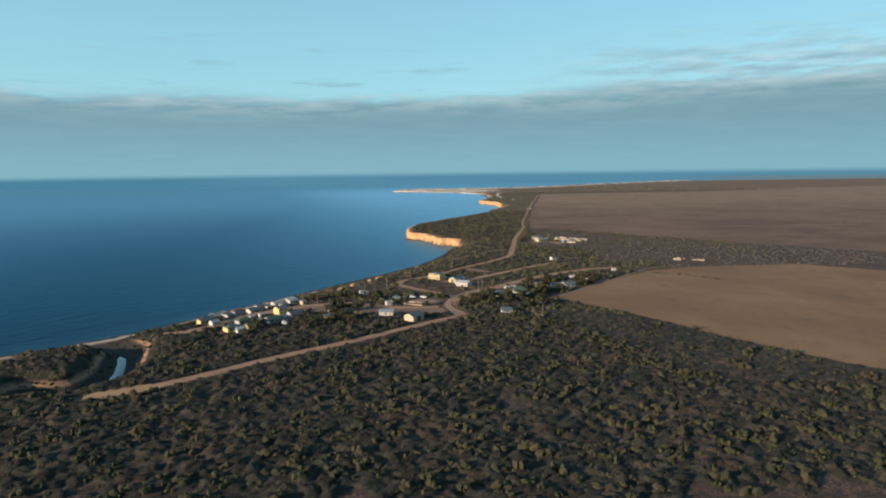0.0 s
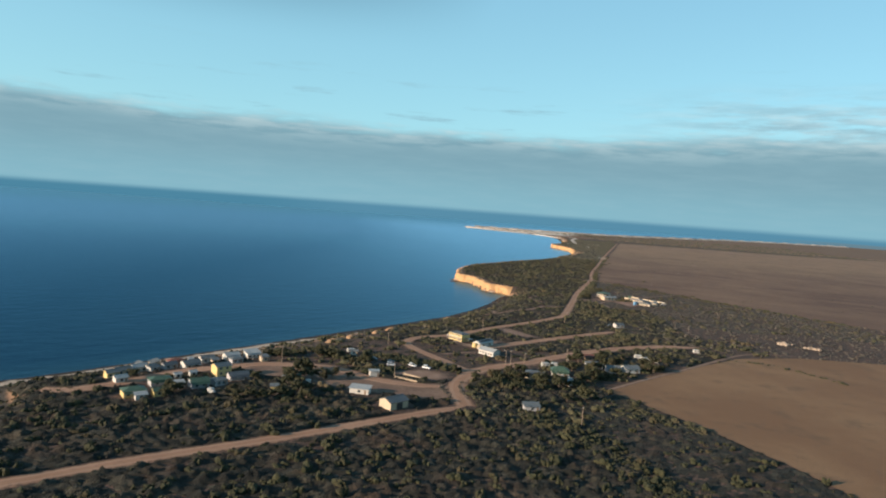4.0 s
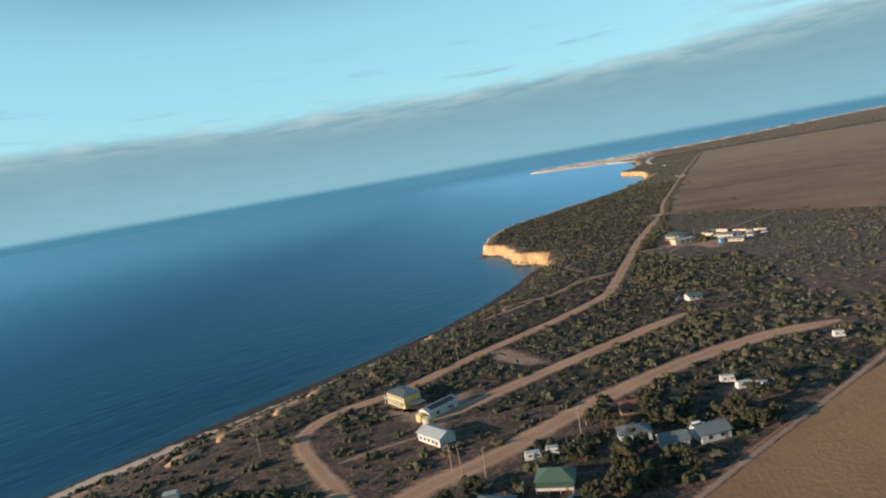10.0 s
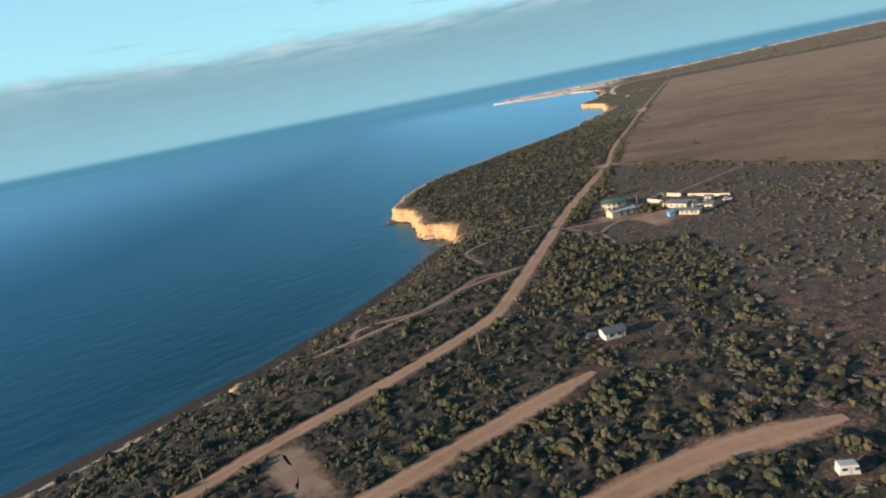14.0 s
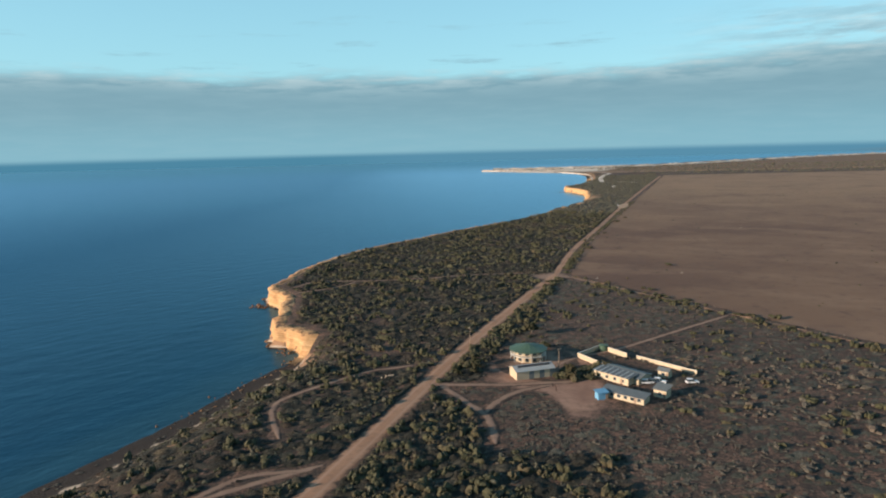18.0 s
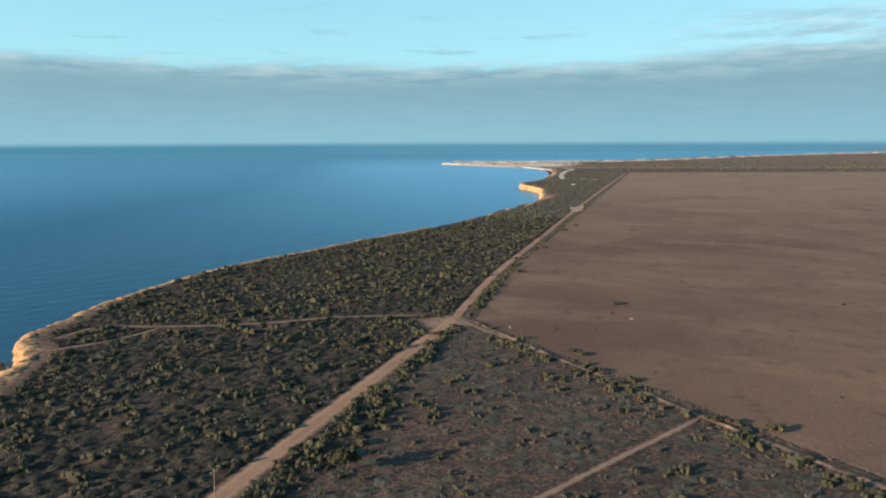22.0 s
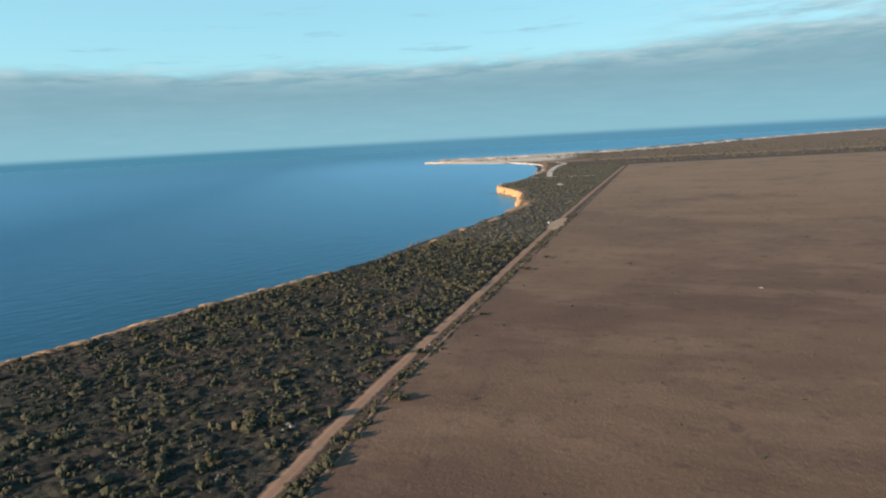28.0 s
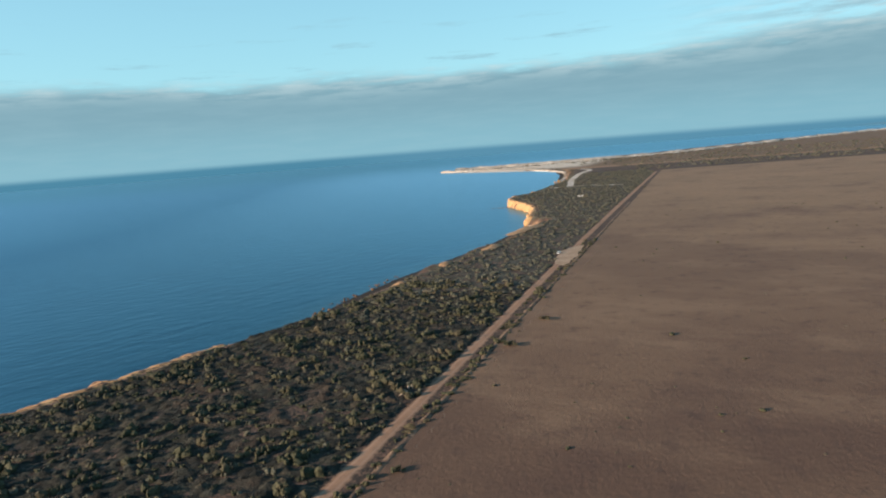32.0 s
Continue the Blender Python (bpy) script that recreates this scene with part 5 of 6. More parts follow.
# the three newest houses on the loop road
yh = house("beach_house", -48.0, 252.6, -45, 12.4, 7.4, 4.7, "hip", YELLOW, GREY_TIN, "two-storey yellow beach house with dark grey roof", rise=1.1, windows=6, storeys=2, group=VILLAGE)
part("balcony", Geo().box(-6.5, -5.0, 2.4, 6.5, -3.7, 2.6).box(-6.5, -5.05, 3.3, 6.5, -4.95, 3.4), WHITE, yh, "white balcony deck along the upper floor")
for k in range(7):
    part("post", Geo().box(-6.45 + k * 2.13, -5.0, -0.2, -6.3 + k * 2.13, -4.85, 3.35), WHITE, yh)
part("carport", Geo().box(6.7, -2.0, 2.3, 11.5, 2.8, 2.42), GREY_TIN, yh, "low grey carport roof beside the house")
for cx, cy in ((11.3, -1.8), (11.3, 2.6), (8.5, -1.8), (8.5, 2.6)):
    part("carport_post", Geo().box(cx - 0.06, cy - 0.06, -0.2, cx + 0.06, cy + 0.06, 2.3), TIN, yh)
long_shed = house("shed", -32.0, 239.6, 52, 14.0, 5.6, 2.8, "gable", WHITE, WHITE_TIN, "long pale steel shed with dark solar panels on the roof", "shed", windows=2, group=VILLAGE)
for k in range(6):
    low = [(-5.6 + k * 2.0, -2.3, 3.20), (-3.75 + k * 2.0, -2.3, 3.20), (-3.75 + k * 2.0, -0.4, 4.02), (-5.6 + k * 2.0, -0.4, 4.02)]
    part("solar_panel", Geo().solid(low, [(p, q, r + 0.06) for p, q, r in low]), DARK, long_shed, "dark solar panel")
tank(-34.0, 228.6, 1.9, 2.6, CREAM, "cream rainwater tank beside the shed")
tank(-37.4, 233.0, 1.7, 2.5, YELLOW, "yellow rainwater tank beside the shed")
wh = house("cottage", -28.4, 214.5, -41, 11.6, 6.4, 2.9, "gable", WHITE, WHITE_TIN, "white weatherboard cottage with pale tin roof", windows=5, group=VILLAGE)

# (place, turn, length, depth, wall height, roof, wall, roof colour, windows)
HOUSES = [
    (-204.6, 114.0, 50, 11, 8, 3.0, "gable", CREAM, TIN, 2), (-200.9, 122.6, 50, 11, 7.5, 3.0, "gable", WHITE, WHITE_TIN, 2),
    (-207.2, 137.0, -40, 8, 6, 2.7, "gable", WHITE, TIN, 1), (-202.6, 141.8, -40, 8, 6, 2.6, "skillion", CREAM, TIN, 1),
    (-193.1, 121.8, 50, 7, 5, 2.5, "gable", WHITE, TIN, 1), (-188.8, 129.0, 50, 10, 7, 2.7, "gable", GREY_WALL, GREY_TIN, 2),
    (-179.6, 132.8, 50, 13, 8, 2.9, "gable", WHITE, TIN, 2), (-192.2, 143.1, 50, 12, 7, 2.7, "hip", BROWN_WALL, RED_TIN, 2),
    (-184.4, 144.0, 50, 4, 4, 2.6, "skillion", WHITE, WHITE_TIN, 1), (-177.5, 147.7, 45, 11, 7, 3.0, "gable", WHITE, TIN, 2),
    (-171.1, 142.4, 45, 5, 4, 2.5, "skillion", CREAM, TIN, 1), (-167.7, 156.5, 45, 12, 8, 3.0, "gable", WHITE, WHITE_TIN, 2),
    (-161.2, 145.5, 45, 9, 7, 2.7, "hip", GREY_WALL, TIN, 2), (-158.1, 161.7, 45, 12, 8, 3.2, "skillion", WHITE, WHITE_TIN, 3),
    (-148.7, 153.1, 45, 6, 5, 2.8, "skillion", CREAM, TIN, 1),
    (-153.8, 104.0, 50, 9, 8, 2.8, "hip", GREY_WALL, TIN, 2),
    (-149.3, 116.0, 40, 14, 8, 2.6, "gable", GREY_WALL, GREY_TIN, 2), (-160.6, 97.9, 40, 12, 9, 3.2, "gable", GREY_WALL, GREEN_TIN, 2),
    (-175.1, 108.0, 45, 5, 4, 2.5, "gable", WHITE, WHITE_TIN, 1), (-170.2, 113.8, 45, 5, 4, 2.5, "gable", WHITE, WHITE_TIN, 1),
    (-177.7, 96.3, 40, 14, 9, 3.0, "hip", GREY_WALL, GREEN_TIN, 2), (-168.0, 93.8, 40, 7, 5, 2.6, "skillion", WHITE, WHITE_TIN, 1),
    (-180.1, 77.8, 40, 14, 10, 3.0, "hip", YELLOW, GREEN_TIN, 3), (-170.8, 80.5, 45, 7, 6, 3.0, "gable", YELLOW, GREEN_TIN, 1),
    (-174.7, 73.6, 40, 7, 4, 2.5, "skillion", WHITE, WHITE_TIN, 1), (-125.5, 118.5, 40, 7, 3.5, 2.4, "skillion", WHITE, WHITE_TIN, 1),
    (-205.8, 107.0, 50, 9, 7, 3.0, "gable", YELLOW, TIN, 2), (-195.5, 95.4, 50, 8, 6, 2.8, "gable", WHITE, WHITE_TIN, 1),
    (-195.3, 123.6, 50, 7, 6, 2.7, "gable", WHITE, TIN, 1), (-200.7, 122.6, 50, 6, 5, 2.7, "skillion", GREY_WALL, TIN, 1),
]
for hx, hy, turn, w, d, h, roof, wall, cap, wins in HOUSES:
    w, d, h = w * 0.64, d * 0.64, h * 0.9
    tone = {id(CREAM): "cream", id(WHITE): "white", id(GREY_WALL): "grey", id(BLUE_WALL): "blue", id(BROWN_WALL): "brown", id(YELLOW): "yellow"}[id(wall)]
    top = {id(TIN): "zinc", id(WHITE_TIN): "white", id(GREEN_TIN): "green", id(GREY_TIN): "dark grey", id(RED_TIN): "rusty red"}[id(cap)]
    house("shack" if w < 5.4 else "holiday_house", hx, hy, turn, w, d, h, roof, wall, cap, "%s fishing-village %s with %s metal roof" % (tone, "shack" if w < 5.4 else "house", top),
          "shack" if w < 5.4 else "house", windows=wins, door=w > 3.3, group=VILLAGE, porch=1.5 if w >= 7.5 else 0.0)
house("holiday_house", -159.0, 120.1, 50, 7.5, 5.5, 4.8, "gable", YELLOW, TIN, "two-storey yellow house with a zinc gable roof", windows=2, storeys=2, group=VILLAGE)
house("boat_shed", -89.5, 110.6, -5, 9, 5.2, 2.5, "skillion", WHITE, WHITE_TIN, "open-fronted shed with pale tin roof", "shed", rise=0.6, windows=1, group=VILLAGE)
big_shed = house("steel_shed", -71.8, 93.7, 48, 10.0, 7.6, 3.4, "gable", CREAM, GREY_TIN, "large cream steel shed with blue-grey roof", "shed", rise=1.5, windows=0, door=False, group=VILLAGE)
# flat dark panel in place of the shaded doorway opening
part("doorway_shade", Geo().box(-1.6, -3.88, 0, 1.8, -3.80, 2.9), DARK, big_shed, "dark panel painted as the shade inside an open doorway")
house("shed", -123.6, 120.5, 40, 6.0, 4.0, 2.3, "gable", GREY_WALL, GREEN_TIN, "small green-roofed shed among shrubs", "shed", windows=1, group=VILLAGE)
house("shack", -127.4, 102.4, 20, 3.4, 2.4, 2.2, "skillion", YELLOW, TIN, "tiny yellow shack on bare ground", "shack", windows=0, group=VILLAGE)
house("shed", -10.9, 106.4, 10, 7.0, 4.0, 2.3, "skillion", GREY_WALL, TIN, "low open shed with pale zinc roof at the scrub edge", "shed", windows=1, group=VILLAGE)
tank(-115.9, 118.4, 1.2, 1.9, WHITE, "small white rainwater tank among shrubs")
tank(-150.2, 88.5, 1.0, 1.6, WHITE, "small white rainwater tank in the scrub")
tank(-151.8, 90.0, 1.5, 2.2, WHITE, "small white rainwater tank")
hut = house("pump_hut", -88.0, 141.9, 20, 4.6, 3.4, 2.9, "skillion", WHITE, WHITE_TIN, "plain white box hut on bare earth", "hut", rise=0.1, windows=0, group=VILLAGE)
house("toilet_block", -106.6, 185.6, 10, 4.2, 2.8, 2.2, "gable", WHITE, TIN, "small pale toilet block by the car park", "hut", windows=1, group=VILLAGE)
# east side of the village
EAST = "houses east of the village road"
house("bungalow", 10.5, 179.0, -5, 9.6, 7, 2.6, "hip", WHITE, GREEN_TIN, "white bungalow with broad green hip roof", rise=2.2, windows=3, group=EAST, porch=2.0)
house("shed", 11.5, 157.7, -40, 6.5, 5, 3.0, "gable", WHITE, WHITE_TIN, "small white shed with pale roof", "shed", windows=1, group=EAST)
house("bungalow", -4.7, 166.7, -10, 9.5, 7, 2.6, "hip", CREAM, GREY_TIN, "low cream bungalow with dark grey roof among shrubs", rise=1.6, windows=3, group=EAST)
house("bungalow", 33.2, 202.9, 5, 9, 6.5, 2.6, "hip", GREY_WALL, GREY_TIN, "grey bungalow under trees", rise=1.5, windows=2, group=EAST)
house("bungalow", 43.0, 195.9, 10, 7.5, 6, 2.6, "gable", GREY_WALL, TIN, "grey bungalow with zinc roof", windows=2, group=EAST)
house("bungalow", 53.7, 199.5, 20, 9, 6.5, 2.6, "gable", WHITE, TIN, "pale bungalow with zinc roof", windows=2, group=EAST)
house("shed", 33.6, 222.8, 10, 6, 5, 2.6, "gable", BROWN_WALL, RED_TIN, "small rust-red shed under trees", "shed", windows=1, group=EAST)
house("farmhouse", 79.6, 359.1, 20, 7.0, 5.0, 2.3, "gable", WHITE, GREY_TIN, "small white house with dark roof alone in the scrub", windows=2)

# ---- the farm ----
FARM = "farm buildings"
RX, RY = 103.8, 556.2
rotunda = empty("round_house", RX, RY, 11, -0.12)
tagged(rotunda, "twelve-sided cream house with green cone roof and two-level verandah", "house", FARM)


def ring(r, z, n=12, twist=0.0):
    return [(math.cos((k + twist) * math.tau / n) * r, math.sin((k + twist) * math.tau / n) * r, z) for k in range(n)]


part("wall", Geo().solid(ring(6.0, -0.4), ring(6.0, 4.6)), CREAM, rotunda)
part("verandah_floor", Geo().solid(ring(7.4, 2.45), ring(7.4, 2.65)), WHITE, rotunda)
green = Geo()
for p, q in zip(ring(7.9, 4.65), ring(7.9, 4.65)[1:] + ring(7.9, 4.65)[:1]):
    green.face(p, q, (0, 0, 6.6))
green.solid(ring(7.9, 4.5), ring(7.9, 4.65))
part("roof", green, GREEN_TIN, rotunda, "green corrugated cone roof")
for k, (px, py, pz) in enumerate(ring(7.3, 0)):
    part("post", Geo().box(px - 0.09, py - 0.09, -0.2, px + 0.09, py + 0.09, 4.55), WHITE, rotunda)
for p, q in zip(ring(7.35, 3.55), ring(7.35, 3.55)[1:] + ring(7.35, 3.55)[:1]):
    part("railing", Geo().rod(p, q, 0.05, 0.05, 4).rod((p[0], p[1], 3.1), (q[0], q[1], 3.1), 0.03, 0.03, 4), WHITE, rotunda)
for k in range(12):
    ang = math.degrees((k + 0.5) * math.tau / 12)
    rot = Matrix.Rotation(radians(ang), 4, "Z")
    for zc in (1.35, 3.85):
        g = Geo().box(5.75, -0.75, zc - 0.75, 5.87, 0.75, zc + 0.75)
        g.v = [tuple(rot @ Vector(v)) for v in g.v]
        part("window", g, GLASS, rotunda)

shed = house("machinery_shed", 105.3, 535.9, 24, 15.2, 7.0, 3.4, "gable", CREAM, WHITE_TIN, "long cream steel machinery shed with dark ridge vent", "shed", rise=1.1, windows=0, door=False, group=FARM)
for k in range(5):
    part("sliding_door", Geo().box(-2.6 + k * 2.1, -3.56, 0, -0.6 + k * 2.1, -3.49, 3.0), CREAM if k % 2 else TIN, shed)
low = [(-6.2, -1.5, 4.16), (6.9, -1.5, 4.16), (6.9, -0.4, 4.51), (-6.2, -0.4, 4.51)]
part("roof_vent", Geo().solid(low, [(p, q - 0.0, r + 0.12) for p, q, r in low]), DARK, shed, "dark strip along the ridge")


def long_wall(x0, y0, x1, y1, h, label):
    """A masonry yard wall between two places, with piers."""
    length, turn = math.hypot(x1 - x0, y1 - y0), math.degrees(math.atan2(y1 - y0, x1 - x0))
    w = empty("yard_wall", x0, y0, turn, -0.12)
    tagged(w, label, "wall", FARM)
    part("panel", Geo().box(0, -0.12, -0.3, length, 0.12, h), CREAM, w)
    part("coping", Geo().box(-0.05, -0.18, h, length + 0.05, 0.18, h + 0.10), WHITE, w)
    for k in range(int(length / 4) + 1):
        px = min(k * 4.0, length - 0.3)
        part("pier", Geo().box(px, -0.2, -0.3, px + 0.3, 0.2, h + 0.02), CREAM, w)
    return w


long_wall(123.9, 558.9, 132.6, 546.3, 2.1, "tall cream yard wall in low sun")
long_wall(136.9, 567.7, 143.6, 559.5, 2.0, "cream yard wall with a gap")
long_wall(147.3, 558.7, 166.6, 540.8, 1.4, "long low cream yard wall")
long_wall(123.9, 558.9, 133.5, 570.4, 1.9, "shaded cream yard wall")
tank(135.3, 569.6, 1.9, 2.4, GREEN_TIN, "green rainwater tank at the yard corner")
main = house("homestead", 140.1, 536.1, -42, 16, 8.0, 2.3, "gable", CREAM, TIN, "cream homestead with long low zinc roofs", rise=0.9, windows=4, group=FARM)
wing = house("homestead_wing", 135.7, 533.4, -42, 15, 5, 2.7, "skillion", CREAM, GREY_TIN, "cream wing with dark striped verandah roof", "house", rise=0.5, windows=4, group=FARM)
for k in range(7):
    part("roof_batten", Geo().solid([(-7.2 + k * 2.2, -2.9, 2.78), (-6.7 + k * 2.2, -2.9, 2.78), (-6.7 + k * 2.2, 2.8, 3.36), (-7.2 + k * 2.2, 2.8, 3.36)], [(-7.2 + k * 2.2, -2.9, 2.88), (-6.7 + k * 2.2, -2.9, 2.88), (-6.7 + k * 2.2, 2.8, 3.46), (-7.2 + k * 2.2, 2.8, 3.46)]), WHITE_TIN, wing)
quarters = house("workers_quarters", 136.9, 514.4, -33, 15.5, 4.6, 2.2, "skillion", CREAM, TIN, "long low cream quarters with zinc skillion roof", "house", rise=0.5, windows=6, group=FARM)
house("tool_shed", 128.9, 513.8, 20, 3.4, 2.8, 2.6, "skillion", BLUE_WALL, BLUE_WALL, "small bright blue steel shed", "shed", rise=0.2, windows=0, group=FARM)
house("hut", 149.8, 517.6, -35, 4.5, 4, 2.8, "skillion", CREAM, TIN, "small cream hut with zinc roof", "hut", windows=1, group=FARM)
house("hut", 154.4, 537.9, -35, 4, 3, 2.6, "gable", CREAM, TIN, "small cream garden hut", "hut", windows=1, group=FARM)


# ---- poles, cars, walls, rocks ----
def power_pole():
    p = empty("power_pole", 0, 0)
    tagged(p, "tall grey timber power pole with one crossarm", "power pole", "power poles")
    part("pole", Geo().rod((0, 0, -0.5), (0, 0, 9.0), 0.17, 0.11, 8), POLE_WOOD, p)
    part("crossarm", Geo().box(-1.1, -0.07, 8.3, 1.1, 0.07, 8.45), POLE_WOOD, p)
    for k in (-0.95, -0.4, 0.4, 0.95):
        part("insulator", Geo().rod((k, 0, 8.45), (k, 0, 8.65), 0.06, 0.04, 6), WHITE, p)
    part("brace", Geo().rod((-0.6, 0.02, 8.32), (0, 0.12, 7.6), 0.03, 0.03, 5).rod((0.6, 0.02, 8.32), (0, 0.12, 7.6), 0.03, 0.03, 5), POLE_WOOD, p)
    return p


POLES = [(-90.8, 214.7), (-31.9, 291.2), (-77.2, 139.8), (-148.4, 147.7), (-19.3, 189.9), (-16.4, 189.5), (-9.2, 186.1), (35.6, 357.7),
         (78.3, 572.9), (8.9, 88.6), (-138.7, 151.4), (18.0, 208.2), (115.6, 543.0)]
first_pole = power_pole()
first_pole.matrix_basis = pose(*POLES[0], -0.3, 0, 0, 40)
rnd = random.Random(4)
for px, py in POLES[1:]:
    pz = float(land_height(np.array([px]), np.array([py]))[0])
    copy_thing(first_pole, pose(px, py, pz - 0.1, rnd.uniform(-2, 2), rnd.uniform(-2, 2), rnd.uniform(20, 70)))


def car(x, y, turn, paint_mat, label, van=False):
    """A parked car: body, cabin with glass, four wheels with rims."""
    z = float(land_height(np.array([x]), np.array([y]))[0]) - 0.05
    c = empty("van" if van else "car", x, y, turn, z)
    tagged(c, label, "van" if van else "car", "parked vehicles")
    h = 1.25 if van else 0.95
    body = Geo().solid([(-2.2, -0.85, 0.35), (2.2, -0.85, 0.35), (2.2, 0.85, 0.35), (-2.2, 0.85, 0.35)],
                       [(-2.25, -0.88, h), (2.2, -0.84, h - 0.12), (2.2, 0.84, h - 0.12), (-2.25, 0.88, h)])
    part("body", body, paint_mat, c)
    top = 2.0 if van else 1.75
    front = 1.3 if van else 0.9
    part("windows", Geo().solid([(-2.1, -0.83, h), (front, -0.83, h - 0.1), (front, 0.83, h - 0.1), (-2.1, 0.83, h)],
                                [(-1.9, -0.68, top - 0.08), (front - 0.75, -0.68, top - 0.08), (front - 0.75, 0.68, top - 0.08), (-1.9, 0.68, top - 0.08)]), GLASS, c)
    part("roof", Geo().solid([(-1.95, -0.70, top - 0.08), (front - 0.7, -0.70, top - 0.08), (front - 0.7, 0.70, top - 0.08), (-1.95, 0.70, top - 0.08)],
                             [(-1.85, -0.62, top), (front - 0.85, -0.62, top), (front - 0.85, 0.62, top), (-1.85, 0.62, top)]), paint_mat, c)
    for wx in (-1.35, 1.4):
        for wy in (-0.86, 0.66):
            wheel = part("wheel", Geo().rod((wx, wy, 0.34), (wx, wy + 0.2, 0.34), 0.34, 0.34, 14), TYRE, c)
            part("rim", Geo().rod((wx, wy - 0.015, 0.34), (wx, wy + 0.215, 0.34), 0.19, 0.19, 10), TIN, wheel)
    for wy in (-0.62, 0.42):
        part("headlight", Geo().box(2.18, wy, 0.62, 2.24, wy + 0.22, 0.76), WHITE, c)
    return c


CARS = [(-97.7, 179.0, 30, 1, 0), (-93.4, 175.0, 25, 0, 0), (-82.5, 166.0, 15, 1, 1), (-71.1, 168.8, -30, 1, 0), (-63.1, 165.9, -25, 1, 1),
        (146.6, 529.5, 10, 1, 0), (149.1, 530.3, 0, 0, 0), (151.4, 531.1, -20, 1, 0), (73.0, 359.9, 40, 0, 0), (225.0, 1264.8, 75, 1, 0),
        (14.6, 169.4, 60, 0, 0), (-94.6, 178.1, 30, 0, 0), (-83.5, 172.4, 40, 0, 0), (51.7, 205.4, 20, 1, 1), (162.7, 531.1, 10, 1, 0)]
for cx, cy, turn, white, van in CARS:
    tone = CAR_WHITE if white else CAR_DARK
    car(cx, cy, turn, tone, ("white parked van" if van else "white parked car" if white else "dark parked car") + " on bare earth", bool(van))


def caravan(x, y, turn, label, length=5.5):
    c = empty("caravan", x, y, turn, -0.1)
    tagged(c, label, "caravan", "parked vehicles")
    a = length / 2
    part("body", Geo().solid([(-a, -1.1, 0.5), (a, -1.1, 0.5), (a, 1.1, 0.5), (-a, 1.1, 0.5)], [(-a + 0.2, -1.05, 2.5), (a - 0.35, -1.05, 2.5), (a - 0.35, 1.05, 2.5), (-a + 0.2, 1.05, 2.5)]), WHITE, c)
    part("roof", Geo().box(-a + 0.2, -1.05, 2.5, a - 0.35, 1.05, 2.58, 0.12), WHITE_TIN, c)
    for wx in (-1.4, 0.9):
        part("window", Geo().box(wx, -1.12, 1.4, wx + 1.0, -1.06, 2.0), GLASS, c)
    part("door", Geo().box(-0.2, -1.12, 0.55, 0.5, -1.07, 2.2), GREY_WALL, c)
    for wy in (-1.05, 0.85):
        part("wheel", Geo().rod((0, wy, 0.33), (0, wy + 0.2, 0.33), 0.33, 0.33, 12), TYRE, c)
    part("drawbar", Geo().rod((a, -0.5, 0.5), (a + 1.2, 0, 0.5), 0.05, 0.05, 5).rod((a, 0.5, 0.5), (a + 1.2, 0, 0.5), 0.05, 0.05, 5), DARK, c)
    return c


for cx, cy, turn, length in ((67.7, 239.3, 0, 6.0), (71.3, 232.6, 15, 6.5), (76.3, 230.7, -10, 5.0), (115.3, 273.8, 0, 5.0), (3.9, 194.4, 10, 6.0), (9.4, 196.5, 0, 5.0),
                             (268.0, 1692.0, 10, 9.0), (-108.9, 188.8, 20, 6.0)):
    caravan(cx, cy, turn, "white caravan parked among the scrub", length * 0.8)


def barrier(x0, y0, x1, y1):
    """A row of low pale timber bollards with a rail."""
    length, turn = math.hypot(x1 - x0, y1 - y0), math.degrees(math.atan2(y1 - y0, x1 - x0))
    b = empty("log_barrier", x0, y0, turn, -0.05)
    tagged(b, "low pale timber barrier along the car park", "barrier")
    part("rail", Geo().box(0, -0.3, 0.35, length, 0.3, 0.95), LOG, b)
    for k in range(int(length / 2.5) + 1):
        part("post", Geo().rod((k * 2.5, 0.0, -0.2), (k * 2.5, 0.0, 1.1), 0.22, 0.2, 7), LOG, b)
    return b


barrier(-77.5, 141.6, -65.4, 135.8)
barrier(-73.5, 149.1, -61.6, 141.6)


def heap(x, y, size, seed, material, label):
    """A low heap of broken stone."""
    r = np.random.RandomState(seed)
    h = empty("rubble_heap", x, y, r.uniform(0, 360), -0.1)
    tagged(h, label, "rubble")
    for k in range(9):
        bm = bmesh.new()
        bmesh.ops.create_icosphere(bm, subdivisions=1, radius=size * r.uniform(0.16, 0.34))
        for v in bm.verts:
            v.co += Vector(r.uniform(-0.07, 0.07, 3) * size)
            v.co.z *= 0.7
        bmesh.ops.translate(bm, verts=bm.verts, vec=(r.normal(0, 0.45) * size, r.normal(0, 0.25) * size, size * 0.12))
        me = bpy.data.meshes.new("stone")
        bm.to_mesh(me)
        bm.free()
        me.materials.append(material)
        ob = new("stone", me)
        ob.parent = h
    return h


for k, (x, y, size) in enumerate(((122.2, 838.0, 2.2), (121.0, 834.3, 1.8), (166.3, 1008.6, 1.8), (50.2, 530.7, 1.8), (201.0, 775.9, 1.3), (204.3, 746.5, 1.3), (167.4, 1015.6, 2.0), (-127.7, 100.3, 2.5),
                                  (204.8, 337.2, 6.0), (220.1, 327.5, 6.0), (166.5, 1010.7, 1.6), (312.7, 992.9, 1.5))):
    heap(x, y, size, 70 + k, STONE, "small heap of pale stones on the ground")


